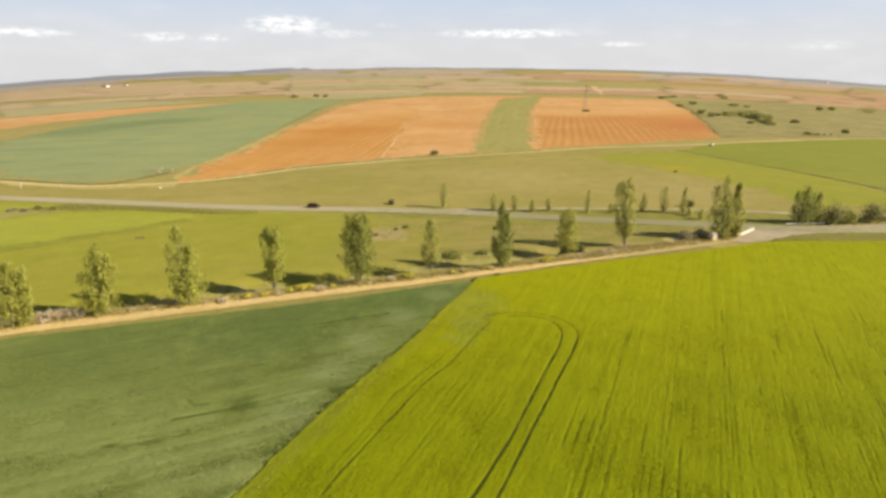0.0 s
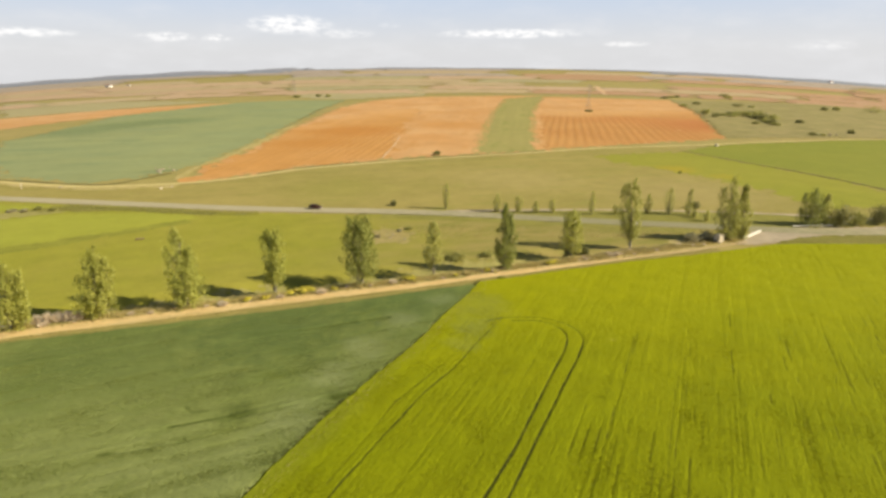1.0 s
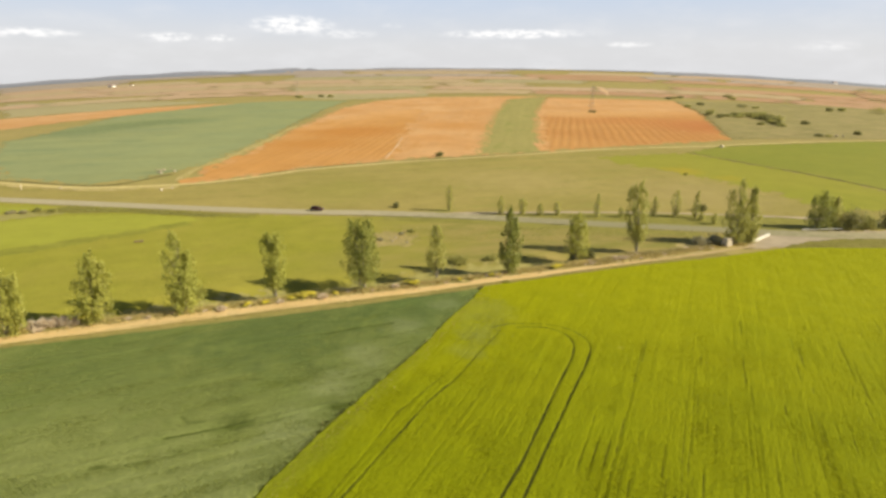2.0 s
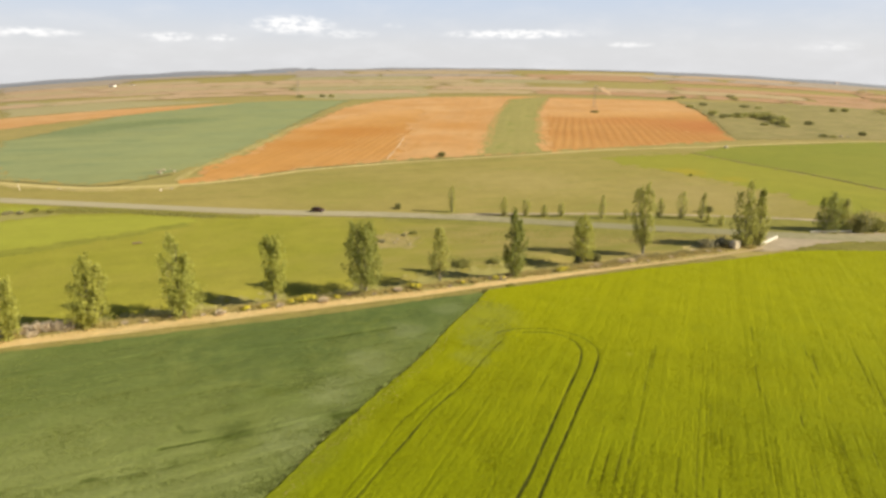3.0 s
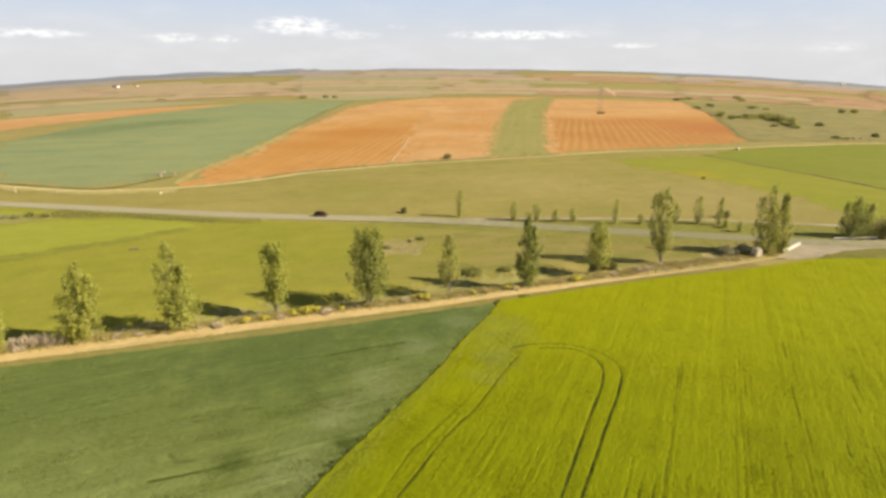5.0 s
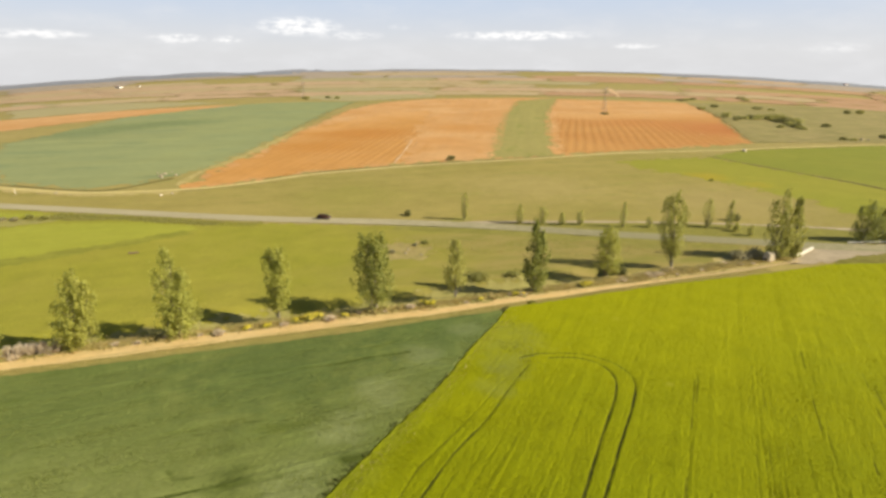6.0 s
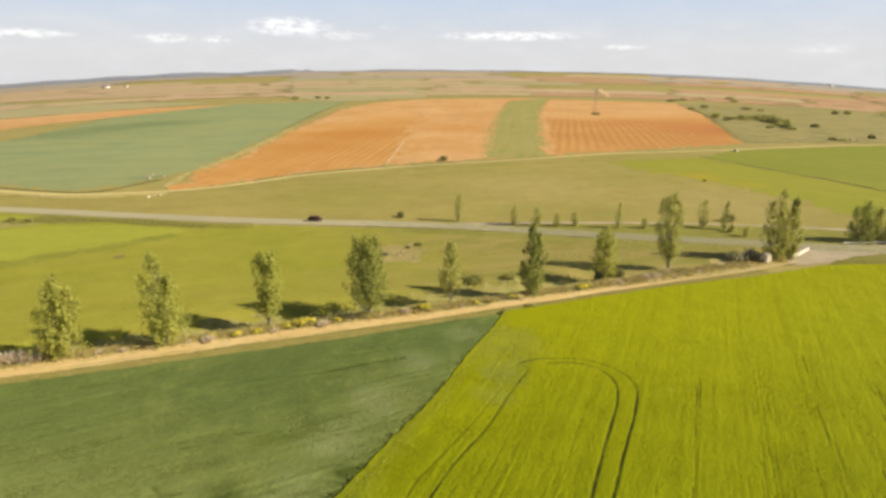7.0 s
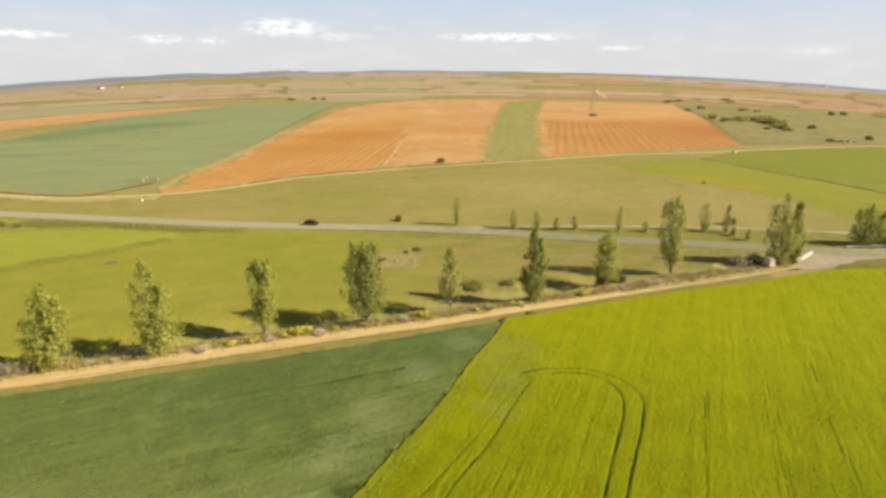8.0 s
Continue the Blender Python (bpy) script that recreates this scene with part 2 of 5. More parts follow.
GREEN_CROP = land("green_wheat", (0.152, 0.18, 0.046), (0.195, 0.21, 0.06), 66, 0.8, 12, 0.35, 16, 0.7, 0.6, 0.22, 0.5, third=(0.10, 0.12, 0.02), band=(25, -46, 5.0, (0.18, 0.205, 0.072), 0.3), pressed_shade=(0.06, 0.075, 0.012), weeds=((-6, 104, 21, (0.085, 0.118, 0.032), 0.8), (-30, 91, 22, (0.09, 0.12, 0.033), 0.8), (-58, 82, 24, (0.10, 0.13, 0.034), 0.6), (-48, 55, 22, (0.205, 0.222, 0.068), 0.7), (-30, 51, 14, (0.208, 0.226, 0.075), 0.6), (-20.5, 63.5, 5.5, (0.22, 0.237, 0.095), 0.55), (-17.5, 74, 5, (0.22, 0.237, 0.097), 0.6), (-14, 82.5, 5, (0.215, 0.232, 0.095), 0.6), (-8.3, 93, 5, (0.20, 0.22, 0.09), 0.6), (-1.2, 102.6, 4.5, (0.18, 0.205, 0.08), 0.6), (-28, 64.6, 3.6, (0.08, 0.098, 0.022), 0.75), (-16, 68.6, 2.2, (0.085, 0.105, 0.025), 0.7), (-21, 77.3, 2.6, (0.085, 0.105, 0.028), 0.5)))
FAR_WHEAT = land("far_wheat", (0.245, 0.268, 0.122), (0.295, 0.298, 0.118), 75, 14, 130, 0.2, 70, 0.6, 3, 0.14, 0.3, third=(0.18, 0.215, 0.105), fray=5, weeds=tuple((x, y, 42, (0.15, 0.185, 0.075), 0.5) for x, y in ((-262, 392), (-258, 430), (-243, 455), (-225, 475))))
MEADOW = meadow_material()
NORTH_MEADOW = land("north_meadow", (0.285, 0.235, 0.064), (0.345, 0.27, 0.085), 75, 8, 60, 0.18, 50, 0.7, 1.2, 0.22, 0.35, third=(0.24, 0.222, 0.053), weeds=((30, 225, 40, (0.36, 0.28, 0.105), 0.5), (92, 200, 40, (0.33, 0.255, 0.10), 0.5), (-40, 205, 30, (0.26, 0.232, 0.052), 0.6)))
DRY_LAND = land("dry_grassland", (0.345, 0.27, 0.095), (0.29, 0.245, 0.075), 75, 10, 90, 0.2, 90, 0.7, 2.0, 0.22, 0.3, third=(0.27, 0.245, 0.075))
BRIGHT_CROP = land("bright_green_crop", (0.295, 0.295, 0.038), (0.325, 0.31, 0.045), 72, 3, 60, 0.15, 40, 0.6, 0.8, 0.16, 0.3)
EAST_CROP = land("east_green_crop", (0.215, 0.222, 0.032), (0.25, 0.243, 0.038), 120, 4, 60, 0.2, 50, 0.6, 1.0, 0.16, 0.3)
EAST_BRIGHT = land("east_bright_crop", (0.255, 0.25, 0.03), (0.29, 0.26, 0.04), 120, 4, 60, 0.18, 50, 0.6, 1.0, 0.16, 0.3, fray=5, weeds=((104, 247, 13, (0.345, 0.26, 0.025), 0.7), (117, 230, 9, (0.335, 0.265, 0.025), 0.6)))
STRIP_GREEN = land("strip_crop", (0.30, 0.265, 0.085), (0.345, 0.285, 0.095), 8, 5, 120, 0.2, 60, 0.6, 2.0, 0.16, 0.3, third=(0.22, 0.225, 0.055), fray=4)
SCRUB = land("scrubby_slope_grass", (0.305, 0.248, 0.098), (0.235, 0.205, 0.072), 60, 6, 40, 0.3, 28, 0.95, 1.5, 0.3, 0.4, third=(0.36, 0.27, 0.125), fray=5)
PALE_GRASS = land("pale_verge_grass", (0.325, 0.28, 0.095), (0.265, 0.245, 0.07), 60, 2, 9, 0.25, 12, 0.7, 0.5, 0.3, 0.4, third=(0.24, 0.22, 0.06), fray=2)
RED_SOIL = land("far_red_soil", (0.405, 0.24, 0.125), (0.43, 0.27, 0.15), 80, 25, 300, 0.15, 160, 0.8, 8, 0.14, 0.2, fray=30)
ORANGE_SOIL = land("ploughed_orange_soil", (0.505, 0.25, 0.07), (0.56, 0.305, 0.11), 6, 3, 70, 0.25, 55, 0.6, 1.5, 0.16, 0.4, rows=9.0, row_depth=0.34, rows_at=(-50, 350, 110), row_colour=(0.36, 0.155, 0.03), fray=12, weeds=((-62, 395, 50, (0.43, 0.175, 0.035), 0.6), (-78, 330, 35, (0.45, 0.19, 0.035), 0.5), (-95, 500, 50, (0.56, 0.315, 0.125), 0.85), (-60, 560, 60, (0.56, 0.315, 0.125), 0.85), (-103, 420, 26, (0.55, 0.30, 0.11), 0.7)))
PEACH_SOIL = land("pale_tilled_soil", (0.56, 0.325, 0.14), (0.50, 0.255, 0.085), 5, 9, 160, 0.2, 70, 0.85, 2.0, 0.18, 0.3, fray=7, third=(0.47, 0.24, 0.075), weeds=((5, 430, 45, (0.48, 0.23, 0.065), 0.7), (-12, 360, 30, (0.49, 0.235, 0.07), 0.6)))
RIDGED_SOIL = land("ridged_red_soil", (0.51, 0.265, 0.085), (0.44, 0.20, 0.06), 12, 4, 70, 0.2, 90, 0.8, 1.5, 0.16, 0.5, rows=11.0, row_depth=0.42, row_colour=(0.34, 0.15, 0.035), rows_at=(112, 410, 120), fray=7, weeds=((205, 430, 75, (0.42, 0.155, 0.05), 0.8), (150, 470, 55, (0.45, 0.185, 0.055), 0.5), (112, 545, 60, (0.55, 0.31, 0.12), 0.85), (170, 560, 60, (0.55, 0.31, 0.12), 0.85), (228, 570, 55, (0.55, 0.30, 0.11), 0.8)))
# distance haze painted in: these far colours are paled, greyed and drawn together
HAZY_BROWN_SOIL = land("hazy_brown_soil", (0.455, 0.31, 0.18), (0.47, 0.335, 0.2), 80, 25, 300, 0.12, 200, 0.7, 8, 0.12, 0.2, fray=30)
HAZY_STRAW_LAND = land("hazy_stubble", (0.445, 0.33, 0.18), (0.415, 0.315, 0.165), 80, 25, 300, 0.12, 200, 0.7, 8, 0.12, 0.2, fray=30)
HAZY_GREEN = land("hazy_green_crop", (0.375, 0.315, 0.155), (0.345, 0.30, 0.15), 80, 25, 300, 0.12, 200, 0.7, 8, 0.12, 0.2, fray=30)
HAZY_SCRUB = land("hazy_far_scrub", (0.385, 0.305, 0.225), (0.35, 0.285, 0.22), 80, 25, 300, 0.2, 200, 0.8, 8, 0.16, 0.3, fray=30)
HAZY_WOODS = land("hazy_far_woods", (0.225, 0.24, 0.275), (0.27, 0.275, 0.29), 80, 25, 120, 0.25, 90, 0.7, 14, 0.3, 0.6, fray=20)
TRACK_SAND = land("sandy_track", (0.63, 0.455, 0.21), (0.57, 0.375, 0.145), 70, 0.5, 20, 0.2, 9, 0.6, 0.25, 0.2, 0.4, weeds=((86, 142, 72, (0.41, 0.305, 0.155), 0.85),))
FOOTPATH = land("trodden_pale_soil", (0.60, 0.42, 0.25), (0.53, 0.32, 0.15), 0, 1, 12, 0.3, 9, 0.9, 0.5, 0.25, 0.3)
GRAVEL = land("grey_gravel", (0.46, 0.365, 0.25), (0.335, 0.27, 0.18), 85, 1.2, 25, 0.3, 9, 0.9, 0.25, 0.25, 0.4)
PALE_TRACK = land("pale_field_track", (0.56, 0.45, 0.19), (0.48, 0.38, 0.14), 80, 0.8, 20, 0.2, 12, 0.7, 0.4, 0.2, 0.3)
ASPHALT = land("worn_asphalt", (0.41, 0.35, 0.215), (0.36, 0.31, 0.19), 85, 0.9, 60, 0.25, 25, 0.6, 0.12, 0.15, 0.2, weeds=((58, 160, 95, (0.25, 0.224, 0.122), 0.9),))
DARK_GRASS = land("damp_rough_grass", (0.225, 0.205, 0.045), (0.265, 0.232, 0.06), 72, 2, 14, 0.3, 14, 0.7, 0.7, 0.3, 0.5, fray=2)
MARGIN_EARTH = land("olive_field_margin", (0.305, 0.24, 0.076), (0.235, 0.212, 0.056), 70, 0.6, 8, 0.3, 5, 0.7, 0.3, 0.3, 0.5)
BARE_EARTH = land("bare_pinkish_earth", (0.355, 0.275, 0.11), (0.29, 0.245, 0.075), 40, 1, 4, 0.3, 4, 0.9, 0.4, 0.4, 0.5, fray=4)
VERGE = land("dry_verge_grass", (0.47, 0.365, 0.155), (0.36, 0.30, 0.085), 70, 1.0, 6, 0.3, 5, 0.8, 0.35, 0.4, 0.6, third=(0.28, 0.25, 0.06), fray=1.2)
BAND_GRASS = land("olive_rough_grass", (0.228, 0.222, 0.032), (0.262, 0.246, 0.04), 72, 2, 14, 0.3, 14, 0.7, 0.7, 0.3, 0.5, fray=4)
DITCH = land("dark_ditch_grass", (0.19, 0.17, 0.035), (0.25, 0.215, 0.06), 75, 1.5, 12, 0.35, 12, 0.7, 0.5, 0.4, 0.6, fray=1.5)
WEEDS = land("dark_boundary_weeds", (0.16, 0.14, 0.04), (0.235, 0.195, 0.07), 75, 1.5, 12, 0.35, 12, 0.7, 0.5, 0.4, 0.6, fray=1.5)
LEAF = leafy("poplar_leaves", (0.36, 0.36, 0.07), (0.50, 0.48, 0.11), 0.45)
LEAF_MUTED = leafy("olive_poplar_leaves", (0.36, 0.35, 0.085), (0.49, 0.455, 0.125), 0.5)
LEAF_LIGHT = leafy("light_poplar_leaves", (0.365, 0.36, 0.068), (0.50, 0.47, 0.108), 0.48)
LEAF_DARK = leafy("dark_poplar_leaves", (0.22, 0.235, 0.05), (0.37, 0.36, 0.085), 0.4)
LEAF_PALE = leafy("pale_poplar_leaves", (0.42, 0.405, 0.11), (0.53, 0.49, 0.14), 0.52)
LEAF_BUSH = leafy("bush_leaves", (0.19, 0.18, 0.06), (0.31, 0.285, 0.10), 0.55)
LEAF_SCRUB = leafy("grey_scrub_leaves", (0.34, 0.30, 0.16), (0.46, 0.40, 0.23), 0.5)
SHADED_WEED_LEAVES = leafy("shade_dark_weed_leaves", (0.07, 0.08, 0.018), (0.13, 0.135, 0.035), 0.25)
GREY_WEEDS = leafy("grey_green_weeds", (0.20, 0.215, 0.09), (0.29, 0.30, 0.13), 0.4)
LEAF_OLIVE = leafy("olive_bush_leaves", (0.31, 0.295, 0.08), (0.43, 0.40, 0.125), 0.55)
BLOSSOM = leafy("yellow_broom_blossom", (0.80, 0.66, 0.05), (0.68, 0.57, 0.06), 0.2)
DEAD_TWIGS = leafy("bleached_dead_stems", (0.74, 0.63, 0.47), (0.62, 0.51, 0.36), 0.45)
GREY_STEMS = leafy("grey_dry_stems", (0.52, 0.43, 0.20), (0.42, 0.35, 0.13), 0.45)
DRY_BLADES = leafy("dry_grass_blades", (0.62, 0.49, 0.23), (0.44, 0.365, 0.11), 0.4)
CROP_BLADES = leafy("barley_blades", (0.25, 0.26, 0.006), (0.32, 0.305, 0.008), 0.45)
WHEAT_BLADES = leafy("wheat_blades", (0.22, 0.26, 0.065), (0.30, 0.32, 0.088), 0.4)
# the hills' blue-grey is distance haze put into the woods' colour
HAZY_HILL_WOODS = hard("hazy_hill_woods", (0.235, 0.235, 0.265), (0.28, 0.272, 0.288), 60.0, 0.95, 0.0, 0.0, 0.1)
BARK = hard("poplar_bark", (0.30, 0.26, 0.19), (0.16, 0.13, 0.09), 0.25, 0.95, 0.6)
CONCRETE = hard("weathered_white_concrete", (0.74, 0.69, 0.58), (0.58, 0.53, 0.44), 0.4, 0.85, 0.3)
STONE = hard("pale_field_stone", (0.38, 0.315, 0.205), (0.30, 0.245, 0.15), 0.3, 0.9, 0.5)
ROUGH_CONCRETE = hard("stained_tan_concrete", (0.66, 0.55, 0.39), (0.50, 0.41, 0.28), 0.4, 0.9, 0.4)
STEEL = hard("weathered_steel", (0.42, 0.35, 0.27), (0.34, 0.28, 0.21), 0.3, 0.7, 0.1, 0.2)
WHITEWASH = hard("whitewashed_render", (0.80, 0.78, 0.74), (0.68, 0.65, 0.60), 2.0, 0.85, 0.1)
ROOF_TILE = hard("clay_roof", (0.36, 0.20, 0.13), (0.28, 0.16, 0.11), 1.0, 0.85, 0.3)
OLD_WOOD = hard("weathered_wood", (0.24, 0.17, 0.09), (0.15, 0.105, 0.055), 0.15, 0.9, 0.5)
CAR_PAINT = hard("dark_car_paint", (0.055, 0.022, 0.015), (0.065, 0.03, 0.018), 0.6, 0.5, 0.0, 0.0, 0.25)
RUBBER = hard("tyre_rubber", (0.02, 0.02, 0.02), (0.035, 0.033, 0.03), 0.1, 0.85, 0.2)
ALLOY = hard("wheel_alloy", (0.5, 0.5, 0.5), (0.42, 0.42, 0.42), 0.1, 0.35, 0.0, 0.9)
CAR_GLASS = hard("tinted_car_glass", (0.02, 0.02, 0.02), (0.03, 0.03, 0.028), 1.0, 0.1, 0.0, 0.0, 0.3)
LAMP_GLASS = hard("lamp_lens", (0.7, 0.7, 0.68), (0.6, 0.6, 0.6), 0.2, 0.15, 0.0)
TAIL_RED = hard("red_lamp_lens", (0.35, 0.02, 0.015), (0.28, 0.015, 0.01), 0.2, 0.2, 0.0)


# ---- shapes ----
def part(name, bm, material, parent=None, label="", smooth=False):
    data = bpy.data.meshes.new(name)
    bm.to_mesh(data)
    bm.free()
    data.materials.append(material)
    if smooth:
        data.shade_smooth()
    ob = new(name, data)
    if parent:
        ob.parent = parent
    return tagged(ob, label)


def raw(name, verts, faces, material, parent=None, label="", smooth=False):
    """A mesh from arrays: faces all of one number of corners."""
    data = bpy.data.meshes.new(name)
    faces = np.asarray(faces, dtype=np.int32)
    count, corners = faces.shape
    data.vertices.add(len(verts))
    data.vertices.foreach_set("co", np.asarray(verts, dtype=np.float32).ravel())
    data.loops.add(count * corners)
    data.loops.foreach_set("vertex_index", faces.ravel())
    data.polygons.add(count)
    data.polygons.foreach_set("loop_start", np.arange(0, count * corners, corners, dtype=np.int32))
    data.update(calc_edges=True)
    data.materials.append(material)
    if smooth:
        data.shade_smooth()
    ob = new(name, data)
    if parent:
        ob.parent = parent
    return tagged(ob, label)


def base_at(name, x, y, turn=0.0, lift=0.0):
    ob = new(name)
    ob.matrix_basis = pose(x, y, rise_at(x, y) + lift, 0, 0, turn)
    return ob


def box(bm, sx, sy, sz, x=0.0, y=0.0, z=0.0, bevel=0.0, turn=0.0):
    """A block with its foot at z, bevelled."""
    made = bmesh.ops.create_cube(bm, size=1, matrix=pose(x, y, z + sz / 2, 0, 0, turn) @ Matrix.Diagonal((sx, sy, sz, 1)))["verts"]
    if bevel:
        edges = list({e for v in made for e in v.link_edges})
        bmesh.ops.bevel(bm, geom=edges, offset=bevel, segments=2, affect="EDGES")


def rod(bm, a, b, ra, rb=None, sides=6):
    a, b = Vector(a), Vector(b)
    turn = (b - a).to_track_quat("Z", "Y").to_matrix().to_4x4()
    bmesh.ops.create_cone(bm, cap_ends=True, segments=sides, radius1=ra, radius2=ra if rb is None else rb, depth=(b - a).length,
                          matrix=Matrix.Translation((a + b) / 2) @ turn)


def rough_noise(x, y, seed=0):
    """Smooth value noise on numpy arrays, about -1 to 1."""
    rng = np.random.RandomState(seed)
    grid = rng.rand(256, 256) * 2 - 1
    ix, iy = np.floor(x).astype(int), np.floor(y).astype(int)
    fx, fy = x - ix, y - iy
    fx, fy = fx * fx * (3 - 2 * fx), fy * fy * (3 - 2 * fy)
    a, b = grid[ix % 256, iy % 256], grid[(ix + 1) % 256, iy % 256]
    c, d = grid[ix % 256, (iy + 1) % 256], grid[(ix + 1) % 256, (iy + 1) % 256]
    return (a * (1 - fx) + b * fx) * (1 - fy) + (c * (1 - fx) + d * fx) * fy


# ---- the lie of the land: level round the flight, then falling away gently to both sides ----
RIM = 4700.0
SWALE_DEPTH = 1.5


TREE_LINE = [(-125, 68.5), (-100, 79.5), (-77.6, 88.9), (-65.7, 94.6), (-50.6, 99.8), (-35.2, 106.3), (-18, 111.2), (-2.6, 117.0), (13.5, 120.6), (31, 129.2), (47, 135), (64, 140.2)]
TRACK = [(-190, 45), (-140, 64.5), (-78, 86.9), (-70, 89.9), (-62, 92.3), (-52.3, 95.6), (-42.7, 98.8), (-32, 102.3), (-22, 105.5), (-10.5, 109), (-3, 111.3), (2, 113.4), (8.3, 115.7),
         (15, 117.9), (29.1, 122.6), (44.1, 127.6), (52, 130.2), (60.1, 132.8), (68.6, 136), (80, 140.4)]


def beside(points, off):
    """The line that runs beside another one, off metres to its north."""
    p = np.array(points, float)
    run = np.gradient(p, axis=0)
    run /= np.linalg.norm(run, axis=1)[:, None]
    return [tuple(q) for q in p + np.stack([-run[:, 1], run[:, 0]], 1) * off]


def swale(x, y):
    """Depth of the shallow grassed ditch behind the row of poplars."""
    if not (-118 < x < 60 and 60 < y < 156):
        return 0.0
    best, north = 1e9, 0.0
    for (ax, ay), (bx, by) in zip(TREE_LINE[:-1], TREE_LINE[1:]):
        dx, dy = bx - ax, by - ay
        f = min(1.0, max(0.0, ((x - ax) * dx + (y - ay) * dy) / (dx * dx + dy * dy)))
        d = math.hypot(x - ax - f * dx, y - ay - f * dy)
        if d < best:
            best, north = d, d if dx * (y - ay) - dy * (x - ax) > 0 else -d
    down, up = min(1.0, max(0.0, (north - 0.6) / 2.4)), min(1.0, max(0.0, (10.0 - north) / 7.0))
    ends = min(1.0, (x + 118) / 12, (60 - x) / 16)
    return SWALE_DEPTH * ends * down * down * (3 - 2 * down) * up * up * (3 - 2 * up)


def rise_at(x, y):
    r = math.hypot(x, y)
    if r <= 420:
        return -swale(x, y)
    a = min(abs(math.degrees(math.atan2(x, y))), 60.0)
    fall = 45.0 - RIM * math.tan(radians(0.47 + 1.2 * (a / 38.0) ** 2.5))
    return fall * (r - 420) / (RIM - 420)


def build_ground():
    radii = [0, 30, 60] + [80 + 2.5 * k for k in range(29)] + [180, 210, 280, 350, 420]
    while radii[-1] < RIM:
        radii.append(min(RIM, radii[-1] * 1.04))
    steps = 360
    verts, faces = [(0, 0, 0)], []
    for r in radii[1:]:
        for k in range(steps):
            a = 2 * math.pi * k / steps
            x, y = r * math.sin(a), r * math.cos(a)
            verts.append((x, y, rise_at(x, y) - (0.3 if -125 < x < 35 and 70 < r < 160 and y > 60 else 0.0)))
    for n in range(len(radii) - 2):
        for k in range(steps):
            a, b = 1 + n * steps + k, 1 + n * steps + (k + 1) % steps
            faces.append((a, a + steps, b + steps, b))
    ob = raw("ground", verts, faces, DRY_LAND, smooth=True)
    bm = bmesh.new()
    bm.from_mesh(ob.data)
    bm.verts.ensure_lookup_table()
    for k in range(steps):
        bm.faces.new((bm.verts[0], bm.verts[1 + (k + 1) % steps], bm.verts[1 + k]))
    bmesh.ops.recalc_face_normals(bm, faces=bm.faces)
    bm.to_mesh(ob.data)
    bm.free()
    tagged(ob, "dry straw-coloured grassland reaching to the horizon", "ground", kind="structure")


layer = [0]


def field(name, corners, material, label, cell=40.0, lift=None, wobble=0.8, category="field", feather=None):
    """A parcel of land laid over the ground, with slightly uneven edges."""
    layer[0] += 1
    rng = random.Random(layer[0])
    edge = []
    for n, (ax, ay) in enumerate(corners):
        bx, by = corners[(n + 1) % len(corners)]
        pieces = max(1, int(math.hypot(bx - ax, by - ay) / max(7.0, cell * 0.35)))
        for k in range(pieces):
            f = k / pieces
            edge.append((ax + (bx - ax) * f + rng.uniform(-wobble, wobble), ay + (by - ay) * f + rng.uniform(-wobble, wobble)))
    far = math.hypot(sum(p[0] for p in corners), sum(p[1] for p in corners)) / len(corners)
    soft = feather if feather else (2.5 if far < 200 else 6.0 if far < 420 else 11.0 if far < 700 else 30.0)
    ring = np.array(edge)
    if sum(ring[k - 1][0] * ring[k][1] - ring[k][0] * ring[k - 1][1] for k in range(len(ring))) < 0:
        ring = ring[::-1]
    count = len(ring)
    ahead = np.roll(ring, -1, 0) - np.roll(ring, 1, 0)
    out = np.stack([ahead[:, 1], -ahead[:, 0]], 1) / (np.linalg.norm(ahead, axis=1)[:, None] + 1e-9)
    gaps = np.linalg.norm(ring[:, None] - ring[None], axis=2)
    apart = np.abs(np.arange(count)[:, None] - np.arange(count)[None])
    gaps[np.minimum(apart, count - apart) < 3] = 1e9
    reach = np.minimum(soft / 2, gaps.min(1) * 0.3)[:, None]
    bm = bmesh.new()
    fade = bm.verts.layers.float.new("fade")
    outer = [bm.verts.new((*p, 0)) for p in ring + out * reach]
    inner = [bm.verts.new((*p, 0)) for p in ring - out * reach]
    for v in outer:
        v[fade] = 1.0
    bm.faces.new(inner)
    for k in range(count):
        bm.faces.new((outer[k], outer[(k + 1) % count], inner[(k + 1) % count], inner[k]))
    edge = [tuple(p) for p in ring + out * reach]
    xs, ys = [p[0] for p in edge], [p[1] for p in edge]
    for axis, low, high in ((0, min(xs), max(xs)), (1, min(ys), max(ys))):
        at = low + cell
        while at < high:
            point, normal = [0, 0, 0], [0, 0, 0]
            point[axis], normal[axis] = at, 1
            bmesh.ops.bisect_plane(bm, geom=bm.verts[:] + bm.edges[:] + bm.faces[:], plane_co=point, plane_no=normal)
            at += cell
    bmesh.ops.triangulate(bm, faces=bm.faces)
    for v in bm.verts:
        r = v.co.xy.length
        v.co.z = rise_at(v.co.x, v.co.y) + (0.01 + 0.0025 * (layer[0] % 64) * (1 + min(3.5, max(0, r - 330) / 60)) if lift is None else lift) + 0.0004 * max(0, r - 350)
    bmesh.ops.recalc_face_normals(bm, faces=bm.faces)
    if sum(f.normal.z for f in bm.faces) < 0:
        bmesh.ops.reverse_faces(bm, faces=bm.faces)
    return tagged(part(name, bm, material), label, category, kind="structure")


